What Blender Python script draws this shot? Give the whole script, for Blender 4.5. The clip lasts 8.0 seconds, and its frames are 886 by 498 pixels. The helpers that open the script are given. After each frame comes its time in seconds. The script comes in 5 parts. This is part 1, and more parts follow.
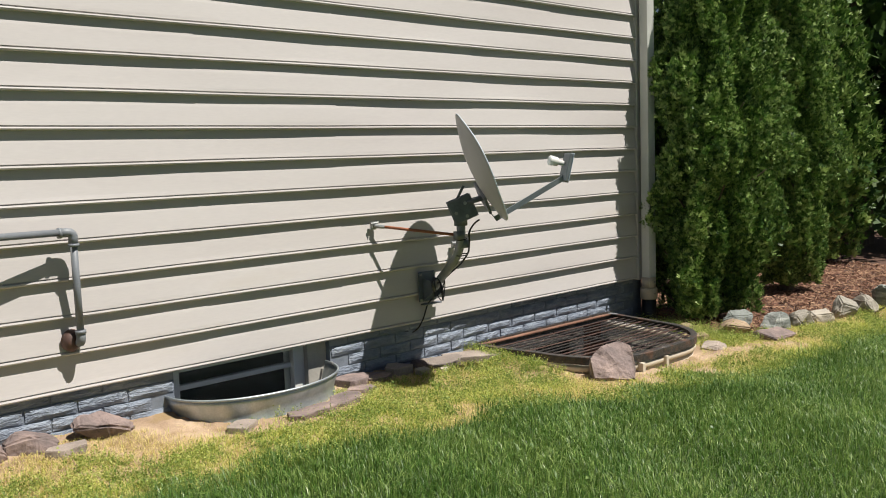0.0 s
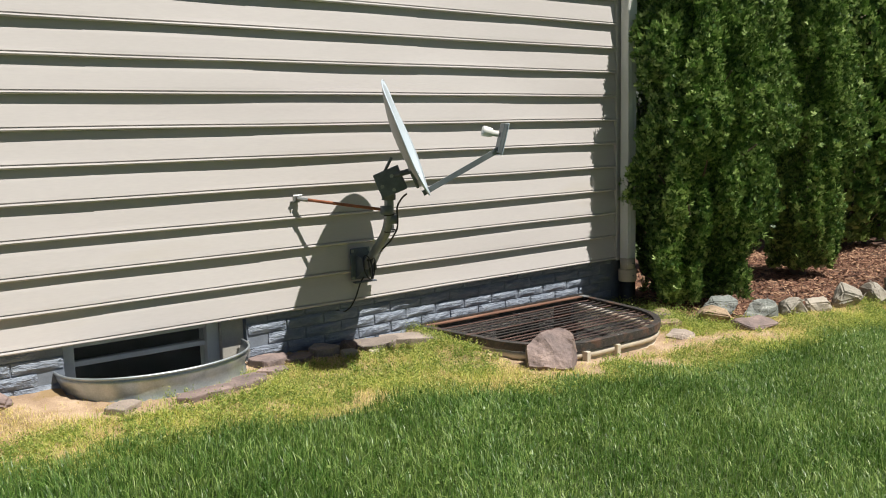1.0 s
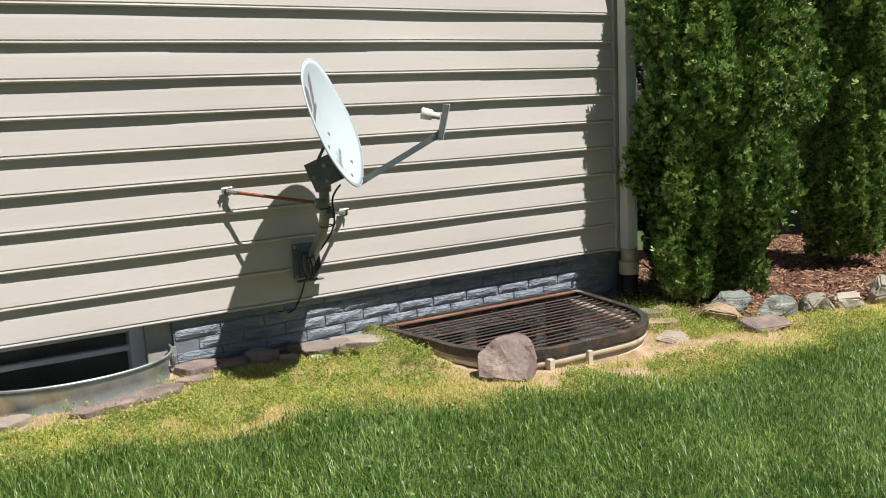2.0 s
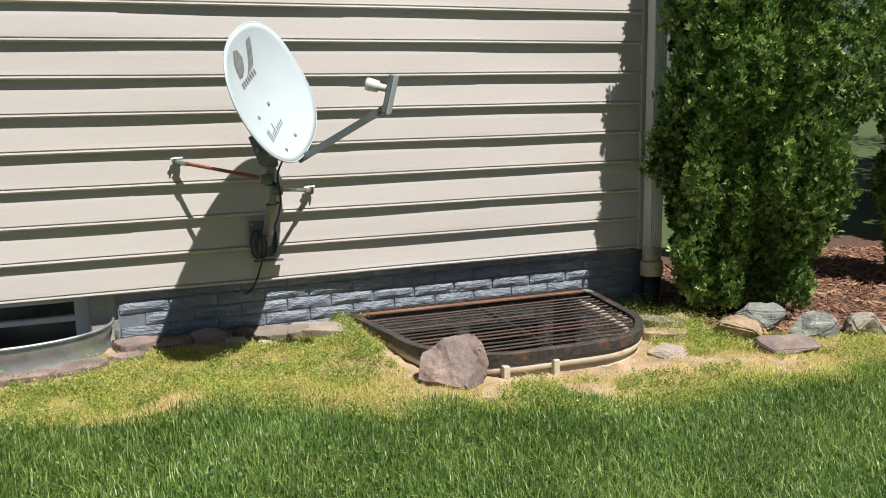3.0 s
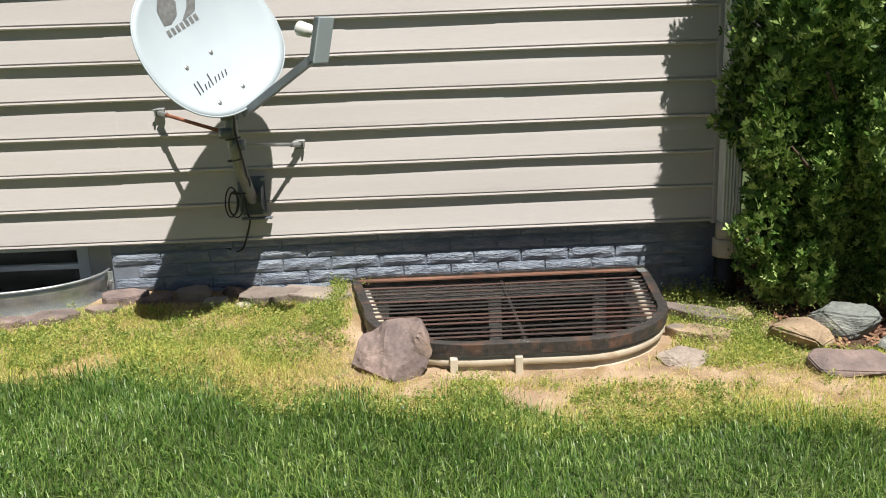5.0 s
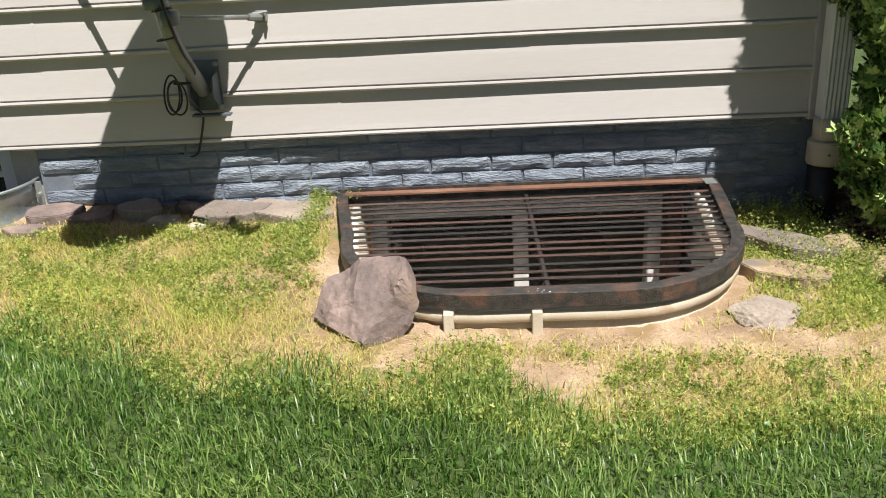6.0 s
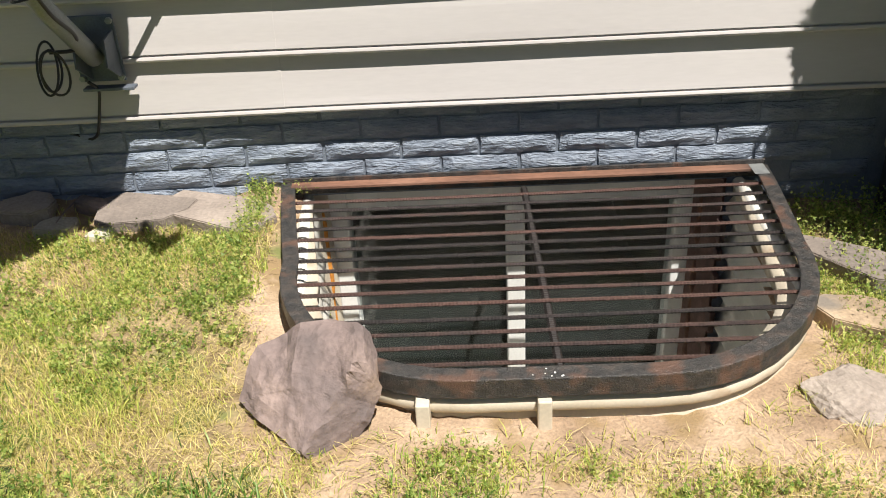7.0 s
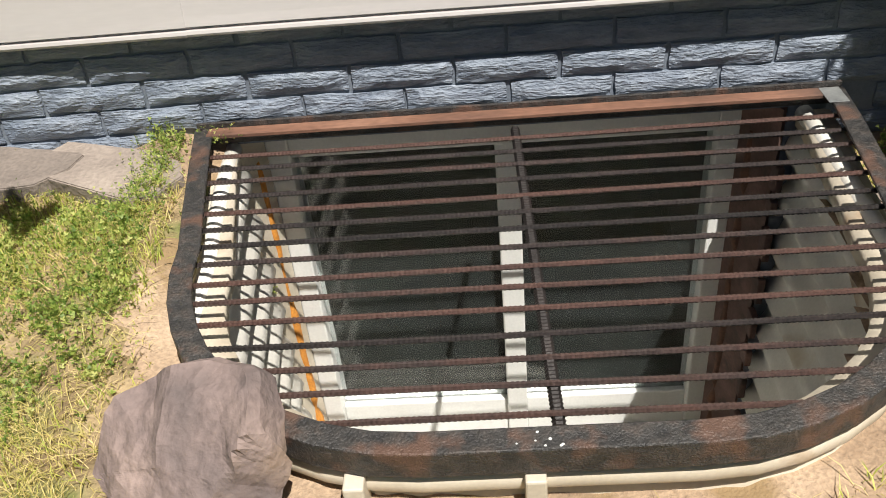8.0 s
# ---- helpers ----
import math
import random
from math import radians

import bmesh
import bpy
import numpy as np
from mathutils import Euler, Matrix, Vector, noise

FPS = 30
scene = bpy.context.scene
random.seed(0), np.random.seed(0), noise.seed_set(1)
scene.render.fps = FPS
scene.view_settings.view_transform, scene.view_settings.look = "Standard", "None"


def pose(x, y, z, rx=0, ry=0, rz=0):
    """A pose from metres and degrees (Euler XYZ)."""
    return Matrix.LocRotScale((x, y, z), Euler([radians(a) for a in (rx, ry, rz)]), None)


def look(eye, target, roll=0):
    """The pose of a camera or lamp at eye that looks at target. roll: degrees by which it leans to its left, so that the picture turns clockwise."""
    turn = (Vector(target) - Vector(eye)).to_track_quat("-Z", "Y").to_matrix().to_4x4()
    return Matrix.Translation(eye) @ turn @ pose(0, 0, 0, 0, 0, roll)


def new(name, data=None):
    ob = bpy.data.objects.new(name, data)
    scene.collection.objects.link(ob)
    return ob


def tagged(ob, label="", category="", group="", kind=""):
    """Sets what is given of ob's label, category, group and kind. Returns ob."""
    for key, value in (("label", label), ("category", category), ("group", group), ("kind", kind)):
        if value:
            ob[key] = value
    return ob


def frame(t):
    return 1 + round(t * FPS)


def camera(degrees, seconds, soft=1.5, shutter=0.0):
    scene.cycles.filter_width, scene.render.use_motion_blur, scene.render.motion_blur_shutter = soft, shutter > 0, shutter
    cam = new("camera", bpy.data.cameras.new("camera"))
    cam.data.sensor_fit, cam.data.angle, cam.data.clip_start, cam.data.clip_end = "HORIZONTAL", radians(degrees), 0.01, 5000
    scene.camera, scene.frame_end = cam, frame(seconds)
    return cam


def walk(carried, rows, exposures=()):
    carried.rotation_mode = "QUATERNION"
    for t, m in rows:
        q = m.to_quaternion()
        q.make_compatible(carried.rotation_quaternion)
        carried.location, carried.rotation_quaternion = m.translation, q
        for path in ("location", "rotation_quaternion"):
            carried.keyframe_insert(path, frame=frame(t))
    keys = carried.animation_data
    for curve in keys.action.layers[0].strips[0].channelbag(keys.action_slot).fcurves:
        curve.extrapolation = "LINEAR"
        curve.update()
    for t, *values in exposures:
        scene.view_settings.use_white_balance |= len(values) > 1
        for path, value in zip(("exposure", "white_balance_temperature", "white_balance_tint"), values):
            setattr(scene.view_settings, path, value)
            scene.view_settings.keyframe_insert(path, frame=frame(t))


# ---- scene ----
cam = camera(54.7, 8.0, soft=1.0)
PATH = [
    (0, (-3.358, -3.491, 1.17), (-2.032, -2.008, 0.96), -2.0),
    (0.5, (-3.037, -3.679, 1.165), (-1.774, -2.151, 0.902), -1.6),
    (1, (-2.636, -3.728, 1.145), (-1.448, -2.142, 0.873), -1.4),
    (1.5, (-2.266, -3.743, 1.152), (-1.146, -2.112, 0.86), -2.5),
    (2.8, (-1.13, -3.748, 1.125), (-0.373, -1.93, 0.777), -1.4),
    (3, (-0.969, -3.775, 1.092), (-0.276, -1.932, 0.742), -1.0),
    (3.5, (-0.589, -3.776, 1.085), (-0.096, -1.873, 0.715), -0.1),
    (4, (-0.214, -3.724, 1.088), (0.142, -1.79, 0.724), -0.3),
    (4.2, (-0.059, -3.711, 1.083), (0.221, -1.764, 0.717), -1.4),
    (5.3, (0.346, -3.359, 1.093), (0.341, -1.429, 0.569), -1.2),
    (5.5, (0.379, -3.178, 1.043), (0.35, -1.256, 0.488), -0.9),
    (6, (0.469, -2.763, 0.983), (0.375, -0.907, 0.243), -3.2),
    (6.5, (0.486, -2.396, 0.99), (0.375, -0.626, 0.066), -3.6),
    (7, (0.475, -2.063, 1.044), (0.409, -0.322, 0.062), -3.3),
    (7.5, (0.564, -1.746, 0.989), (0.476, -0.086, -0.122), -5.1),
    (8, (0.559, -1.532, 0.875), (0.445, 0.086, -0.295), -5.7),
]
EXPOSURE = [(0, 0.5), (1.5, 0.56), (3.5, 0.58), (5.5, 0.6), (6.5, 0.73), (7.2, 0.67), (8, 0.5)]
walk(cam, [(t, look(eye, target, roll)) for t, eye, target, roll in PATH], EXPOSURE)

# ---- world and sun ----
SUN_WAY = Vector((-0.57, 1.0, -2.3)).normalized()
world = bpy.data.worlds.new("sky")
scene.world = world
world.use_nodes = True
wn = world.node_tree
sky = wn.nodes.new("ShaderNodeTexSky")
sky.sky_type = "NISHITA"
sky.sun_disc = False
sky.sun_elevation = math.asin(-SUN_WAY.z)
sky.sun_rotation = math.atan2(-SUN_WAY.x, -SUN_WAY.y)
wn.links.new(sky.outputs[0], wn.nodes["Background"].inputs[0])
wn.nodes["Background"].inputs[1].default_value = 0.023
sun = new("sun", bpy.data.lights.new("sun", "SUN"))
sun.data.energy = 5.0
sun.data.angle = radians(0.53)
sun.data.color = (1.0, 0.955, 0.88)
sun.rotation_mode = "QUATERNION"
sun.rotation_quaternion = SUN_WAY.to_track_quat("-Z", "Y")
sun.location = (2, -6, 9)


# ---- materials ----
def mat(name, colours, rough=0.6, metal=0.0, scale=40.0, fine=300.0, bump=0.2, spread=0.12, vary="", stain=None, stain_scale=3.0, stain_at=0.55, stretch=(1, 1, 1), translucent=0.0, spec=0.5, depth=0.004):
    """A surface from a ramp of colours over coarse noise, fine grain, optional stains, and relief of a given depth in metres."""
    m = bpy.data.materials.new(name)
    m.use_nodes = True
    t = m.node_tree
    n, link = t.nodes, t.links.new
    b = n["Principled BSDF"]
    co = n.new("ShaderNodeTexCoord")
    geo = n.new("ShaderNodeNewGeometry")
    mp = n.new("ShaderNodeMapping")
    mp.inputs["Scale"].default_value = stretch
    link(geo.outputs["Position"], mp.inputs["Vector"])
    no = n.new("ShaderNodeTexNoise")
    no.inputs["Scale"].default_value = scale
    no.inputs["Detail"].default_value = 5
    link(mp.outputs[0], no.inputs["Vector"])
    fn = n.new("ShaderNodeTexNoise")
    fn.inputs["Scale"].default_value = fine
    fn.inputs["Detail"].default_value = 3
    link(mp.outputs[0], fn.inputs["Vector"])
    rp = n.new("ShaderNodeValToRGB")
    el = rp.color_ramp.elements
    while len(el) < len(colours):
        el.new(0.5)
    for i, c in enumerate(colours):
        el[i].position = 0.28 + 0.44 * i / max(1, len(colours) - 1)
        el[i].color = (*c, 1)
    drive = no.outputs["Fac"]
    if vary:
        if vary == "object":
            src = n.new("ShaderNodeObjectInfo").outputs["Random"]
        else:
            src = geo.outputs["Random Per Island"]
        mx = n.new("ShaderNodeMath")
        mx.operation = "MULTIPLY_ADD"
        link(src, mx.inputs[0])
        mx.inputs[1].default_value = 0.5
        ad = n.new("ShaderNodeMath")
        ad.operation = "MULTIPLY"
        ad.inputs[1].default_value = 0.5
        link(no.outputs["Fac"], ad.inputs[0])
        link(ad.outputs[0], mx.inputs[2])
        drive = mx.outputs[0]
    link(drive, rp.inputs[0])
    colour = rp.outputs[0]
    mr = n.new("ShaderNodeMapRange")
    mr.inputs["From Min"].default_value, mr.inputs["From Max"].default_value = 0.3, 0.7
    mr.inputs["To Min"].default_value, mr.inputs["To Max"].default_value = 1 - spread, 1 + spread
    link(fn.outputs["Fac"], mr.inputs["Value"])
    mu = n.new("ShaderNodeMix")
    mu.data_type, mu.blend_type = "RGBA", "MULTIPLY"
    mu.inputs["Factor"].default_value = 1
    link(colour, mu.inputs["A"])
    link(mr.outputs[0], mu.inputs["B"])
    colour = mu.outputs["Result"]
    if stain:
        sn = n.new("ShaderNodeTexNoise")
        sn.inputs["Scale"].default_value = stain_scale
        sn.inputs["Detail"].default_value = 6
        link(mp.outputs[0], sn.inputs["Vector"])
        sr = n.new("ShaderNodeMapRange")
        sr.inputs["From Min"].default_value, sr.inputs["From Max"].default_value = stain_at, stain_at + 0.12
        link(sn.outputs["Fac"], sr.inputs["Value"])
        sm = n.new("ShaderNodeMix")
        sm.data_type = "RGBA"
        link(sr.outputs[0], sm.inputs["Factor"])
        link(colour, sm.inputs["A"])
        sm.inputs["B"].default_value = (*stain, 1)
        colour = sm.outputs["Result"]
    link(colour, b.inputs["Base Color"])
    rr = n.new("ShaderNodeMapRange")
    rr.inputs["To Min"].default_value, rr.inputs["To Max"].default_value = max(0.02, rough - 0.12), min(1, rough + 0.12)
    link(fn.outputs["Fac"], rr.inputs["Value"])
    link(rr.outputs[0], b.inputs["Roughness"])
    b.inputs["Metallic"].default_value = metal
    b.inputs["Specular IOR Level"].default_value = spec
    if bump:
        bs = n.new("ShaderNodeMath")
        bs.operation = "MULTIPLY_ADD"
        link(fn.outputs["Fac"], bs.inputs[0])
        bs.inputs[1].default_value = 0.4
        link(no.outputs["Fac"], bs.inputs[2])
        bp = n.new("ShaderNodeBump")
        bp.inputs["Strength"].default_value = bump
        bp.inputs["Distance"].default_value = depth
        link(bs.outputs[0], bp.inputs["Height"])
        link(bp.outputs[0], b.inputs["Normal"])
    if translucent:
        tr = n.new("ShaderNodeBsdfTranslucent")
        link(colour, tr.inputs["Color"])
        ms = n.new("ShaderNodeMixShader")
        ms.inputs[0].default_value = translucent
        link(b.outputs[0], ms.inputs[1])
        link(tr.outputs[0], ms.inputs[2])
        link(ms.outputs[0], n["Material Output"].inputs["Surface"])
    return m


M_SIDING = mat("vinyl_siding", [(0.495, 0.459, 0.445), (0.535, 0.502, 0.49), (0.565, 0.534, 0.523)], 0.5, scale=1.6, fine=90, bump=0.12, spread=0.025, stretch=(0.3, 1, 2), depth=0.002, stain=(0.5, 0.455, 0.41), stain_scale=1.6, stain_at=0.6)
M_TRIM = mat("white_trim", [(0.66, 0.66, 0.63), (0.76, 0.76, 0.73)], 0.45, scale=6, fine=200, bump=0.05, spread=0.04)
M_BRICK = mat("painted_brick", [(0.145, 0.175, 0.225), (0.205, 0.24, 0.3), (0.3, 0.34, 0.4)], 0.5, scale=26, fine=150, bump=1.0, spread=0.12, stretch=(0.45, 1, 1.7), depth=0.016)
M_MORTAR = mat("painted_mortar", [(0.15, 0.175, 0.215), (0.215, 0.245, 0.29)], 0.75, scale=20, fine=260, bump=0.5, spread=0.12)
M_CONCRETE = mat("concrete", [(0.36, 0.34, 0.3), (0.5, 0.48, 0.43)], 0.8, scale=10, fine=220, bump=0.3, spread=0.1)
M_GALV = mat("galvanised_steel", [(0.29, 0.34, 0.37), (0.43, 0.48, 0.51), (0.53, 0.57, 0.59)], 0.45, 0.75, scale=14, fine=150, bump=0.06, spread=0.1, stain=(0.36, 0.31, 0.24), stain_scale=5, stain_at=0.63)
M_GRATE = mat("black_painted_steel", [(0.025, 0.025, 0.026), (0.045, 0.042, 0.04), (0.075, 0.06, 0.052)], 0.5, 0.1, scale=45, fine=330, bump=1.0, spread=0.5, stain=(0.115, 0.066, 0.048), stain_scale=16, stain_at=0.55, depth=0.006)
M_RUSTBAR = mat("rusty_rebar", [(0.028, 0.024, 0.023), (0.055, 0.041, 0.038), (0.105, 0.058, 0.047)], 0.4, 0.3, scale=14, fine=260, bump=0.5, spread=0.3, vary="object", depth=0.002)
M_RUSTANGLE = mat("rusty_angle_iron", [(0.08, 0.046, 0.036), (0.21, 0.105, 0.068), (0.31, 0.17, 0.115)], 0.7, 0.1, scale=9, fine=160, bump=0.4, spread=0.2, stretch=(0.3, 1, 1), stain=(0.04, 0.035, 0.033), stain_scale=4, stain_at=0.56)
M_WELL = mat("white_plastic_well", [(0.68, 0.65, 0.58), (0.78, 0.76, 0.71)], 0.45, scale=5, fine=160, bump=0.05, spread=0.05, stain=(0.5, 0.4, 0.27), stain_scale=6, stain_at=0.62)
M_CREAM = mat("cream_plastic", [(0.47, 0.4, 0.3), (0.62, 0.56, 0.46)], 0.5, scale=6, fine=160, bump=0.08, spread=0.06, stain=(0.36, 0.24, 0.14), stain_scale=8, stain_at=0.62)
M_VINYL = mat("white_window_vinyl", [(0.7, 0.7, 0.67), (0.78, 0.78, 0.76)], 0.4, scale=6, fine=160, bump=0.04, spread=0.04)
M_FOAM = mat("orange_foam", [(0.5, 0.19, 0.03), (0.7, 0.3, 0.05)], 0.8, scale=40, fine=200, bump=0.6, spread=0.2)
M_RUSTWOOD = mat("stained_buck", [(0.06, 0.03, 0.02), (0.16, 0.07, 0.04)], 0.8, scale=25, fine=160, bump=0.6, spread=0.25)
# near-black colour stands in for the lack of light in the basement
M_ROOM_SHADE = mat("painted_room_shade", [(0.02, 0.022, 0.024), (0.035, 0.037, 0.04)], 0.9, scale=4, fine=40, bump=0.0)
M_DISH = mat("dish_grey_white", [(0.42, 0.485, 0.54), (0.46, 0.53, 0.58)], 0.6, scale=5, fine=260, bump=0.03, spread=0.03)
M_DISHBACK = mat("dish_back_grey", [(0.3, 0.31, 0.31), (0.36, 0.37, 0.37)], 0.55, scale=5, fine=260, bump=0.05, spread=0.06)
M_LOGO = mat("dish_print", [(0.12, 0.125, 0.13), (0.22, 0.225, 0.23)], 0.6, scale=60, fine=300, bump=0)
M_INK = mat("dark_script", [(0.03, 0.03, 0.04), (0.06, 0.06, 0.07)], 0.6, bump=0)
M_STEEL = mat("grey_steel", [(0.13, 0.15, 0.16), (0.22, 0.245, 0.255)], 0.5, 0.35, scale=12, fine=220, bump=0.1, spread=0.1)
M_MAST = mat("mast_steel", [(0.2, 0.22, 0.225), (0.3, 0.32, 0.32)], 0.5, 0.4, scale=12, fine=220, bump=0.15, spread=0.12, stain=(0.2, 0.14, 0.09), stain_scale=9, stain_at=0.62)
M_BRACKET = mat("dark_bracket", [(0.1, 0.115, 0.14), (0.16, 0.18, 0.215)], 0.5, 0.2, scale=20, fine=220, bump=0.1)
M_RUSTROD = mat("rusty_rod", [(0.2, 0.07, 0.035), (0.38, 0.14, 0.075)], 0.7, 0.1, scale=30, fine=260, bump=0.3, spread=0.2)
M_BRIGHT = mat("bright_zinc", [(0.28, 0.29, 0.29), (0.42, 0.43, 0.42)], 0.45, 0.6, scale=30, fine=220, bump=0.1)
M_CABLE = mat("black_cable", [(0.012, 0.012, 0.013), (0.02, 0.02, 0.02)], 0.45, bump=0)
M_GASPIPE = mat("painted_gas_pipe", [(0.15, 0.165, 0.185), (0.21, 0.225, 0.245)], 0.5, scale=14, fine=200, bump=0.2, spread=0.08)
M_FLANGE = mat("brown_flange", [(0.06, 0.035, 0.03), (0.14, 0.075, 0.06)], 0.7, scale=20, fine=200, bump=0.4)
M_STONE = mat("purple_grey_stone", [(0.115, 0.093, 0.09), (0.205, 0.155, 0.143), (0.32, 0.24, 0.212)], 0.85, scale=8, fine=70, bump=0.8, spread=0.14, stain=(0.3, 0.215, 0.16), stain_scale=6, stain_at=0.6, depth=0.012)
M_TAN = mat("tan_stone", [(0.22, 0.16, 0.105), (0.36, 0.265, 0.175), (0.46, 0.36, 0.25)], 0.85, scale=8, fine=110, bump=0.8, spread=0.16, stain=(0.2, 0.17, 0.14), stain_scale=7, stain_at=0.58, depth=0.01)
M_BUCK = mat("rust_brown_buck", [(0.06, 0.036, 0.03), (0.11, 0.062, 0.05), (0.18, 0.1, 0.08)], 0.8, scale=16, fine=150, bump=0.6, spread=0.2, stain=(0.05, 0.035, 0.03), stain_scale=14, stain_at=0.6)
M_FLAG = mat("grey_flagstone", [(0.18, 0.15, 0.13), (0.29, 0.24, 0.205), (0.42, 0.355, 0.3)], 0.85, scale=8, fine=120, bump=0.7, spread=0.15, vary="object", depth=0.01)
M_PALE = mat("pale_stone", [(0.26, 0.24, 0.2), (0.4, 0.36, 0.3), (0.52, 0.46, 0.38)], 0.85, scale=10, fine=120, bump=0.8, spread=0.16, vary="object", depth=0.01)
M_GREENSTONE = mat("green_grey_stone", [(0.1, 0.115, 0.105), (0.2, 0.215, 0.2), (0.42, 0.43, 0.4)], 0.8, scale=12, fine=120, bump=0.9, spread=0.16, stretch=(0.5, 0.5, 2.5), depth=0.012)
M_SAND = mat("sandy_soil", [(0.23, 0.155, 0.098), (0.36, 0.255, 0.168), (0.48, 0.355, 0.247)], 0.95, scale=7, fine=160, bump=0.8, spread=0.2, stain=(0.27, 0.185, 0.095), stain_scale=9, stain_at=0.52, depth=0.012)
M_LITTER = mat("weedy_soil", [(0.17, 0.12, 0.06), (0.29, 0.215, 0.115), (0.43, 0.32, 0.19)], 0.95, scale=16, fine=190, bump=0.8, spread=0.25, stain=(0.16, 0.17, 0.055), stain_scale=8, stain_at=0.5, depth=0.012)
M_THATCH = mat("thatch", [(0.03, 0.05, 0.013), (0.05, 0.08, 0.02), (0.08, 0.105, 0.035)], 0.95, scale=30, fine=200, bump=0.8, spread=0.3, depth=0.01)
M_MULCHBED = mat("mulch_soil", [(0.06, 0.03, 0.02), (0.14, 0.075, 0.05)], 0.95, scale=40, fine=160, bump=1.0, spread=0.3, depth=0.015)
M_CHIP = mat("mulch_chip", [(0.12, 0.055, 0.035), (0.24, 0.12, 0.075), (0.42, 0.26, 0.16)], 0.9, scale=30, fine=200, bump=0.3, spread=0.2, vary="island")
M_LAWN = mat("lawn_blade", [(0.052, 0.128, 0.02), (0.12, 0.228, 0.04), (0.3, 0.405, 0.115)], 0.4, scale=2.2, fine=60, bump=0, spread=0.12, vary="island", translucent=0.32, spec=0.45)
M_DRY = mat("dry_blade", [(0.38, 0.35, 0.09), (0.59, 0.49, 0.175), (0.77, 0.62, 0.31)], 0.6, scale=3.0, fine=60, bump=0, spread=0.12, vary="island", translucent=0.25, spec=0.3)
M_WEED = mat("weed_leaf", [(0.22, 0.31, 0.045), (0.45, 0.52, 0.095), (0.7, 0.69, 0.2)], 0.5, scale=4.0, fine=60, bump=0, spread=0.12, vary="island", translucent=0.42, spec=0.35)
M_SPRIG = mat("sprig_leaf", [(0.13, 0.225, 0.043), (0.34, 0.43, 0.092), (0.6, 0.61, 0.2)], 0.5, scale=4.0, fine=60, bump=0, spread=0.12, vary="island", translucent=0.42, spec=0.4)
M_FOLIAGE = mat("arborvitae_leaf", [(0.034, 0.088, 0.016), (0.125, 0.23, 0.044), (0.4, 0.52, 0.17)], 0.5, scale=5, fine=60, bump=0, spread=0.15, vary="island", translucent=0.22, spec=0.4)
M_FARLEAF = mat("far_leaf", [(0.025, 0.055, 0.012), (0.05, 0.1, 0.02), (0.09, 0.15, 0.035)], 0.55, scale=3, fine=40, bump=0, spread=0.15, vary="island", translucent=0.25, spec=0.3)
M_BARK = mat("bark", [(0.07, 0.05, 0.035), (0.15, 0.11, 0.08)], 0.9, scale=30, fine=120, bump=0.8, spread=0.2, stretch=(1, 1, 0.2))


def glass_material():
    m = bpy.data.materials.new("window_glass")
    m.use_nodes = True
    b = m.node_tree.nodes["Principled BSDF"]
    b.inputs["Base Color"].default_value = (0.85, 0.9, 0.9, 1)
    b.inputs["Roughness"].default_value = 0.02
    b.inputs["Transmission Weight"].default_value = 1
    b.inputs["IOR"].default_value = 1.5
    # a thin film of dust on the pane
    n, link = m.node_tree.nodes, m.node_tree.links.new
    dust, film, mix = n.new("ShaderNodeBsdfDiffuse"), n.new("ShaderNodeTexNoise"), n.new("ShaderNodeMixShader")
    dust.inputs["Color"].default_value = (0.5, 0.56, 0.54, 1)
    film.inputs["Scale"].default_value = 7
    film.inputs["Detail"].default_value = 6
    amount = n.new("ShaderNodeMapRange")
    amount.inputs["To Min"].default_value, amount.inputs["To Max"].default_value = 0.004, 0.05
    link(film.outputs["Fac"], amount.inputs["Value"])
    link(amount.outputs[0], mix.inputs[0])
    link(b.outputs[0], mix.inputs[1])
    link(dust.outputs[0], mix.inputs[2])
    link(mix.outputs[0], n["Material Output"].inputs["Surface"])
    return m


M_GLASS = glass_material()


# ---- builders ----
def bm_mesh(name, bm, material, smooth=False):
    me = bpy.data.meshes.new(name)
    bm.normal_update()
    bm.to_mesh(me)
    bm.free()
    me.materials.append(material)
    if smooth:
        me.polygons.foreach_set("use_smooth", [True] * len(me.polygons))
    return me


def part(name, bm, material, parent=None, label="", smooth=False):
    ob = new(name, bm_mesh(name, bm, material, smooth))
    if parent is not None:
        ob.parent = parent
    if label:
        ob["label"] = label
    return ob


def thing(name, label, category, group="", kind="", at=(0, 0, 0)):
    ob = new(name)
    ob.empty_display_size = 0.05
    ob.location = at
    return tagged(ob, label, category, group, kind)


def box(bm, lo, hi, bevel=0.0, segs=2):
    r = bmesh.ops.create_cube(bm, size=1)
    for v in r["verts"]:
        v.co = Vector([lo[i] + (v.co[i] + 0.5) * (hi[i] - lo[i]) for i in range(3)])
    if bevel:
        es = {e for v in r["verts"] for e in v.link_edges}
        bmesh.ops.bevel(bm, geom=list(es), offset=bevel, segments=segs, affect="EDGES", profile=0.5)
    return bm


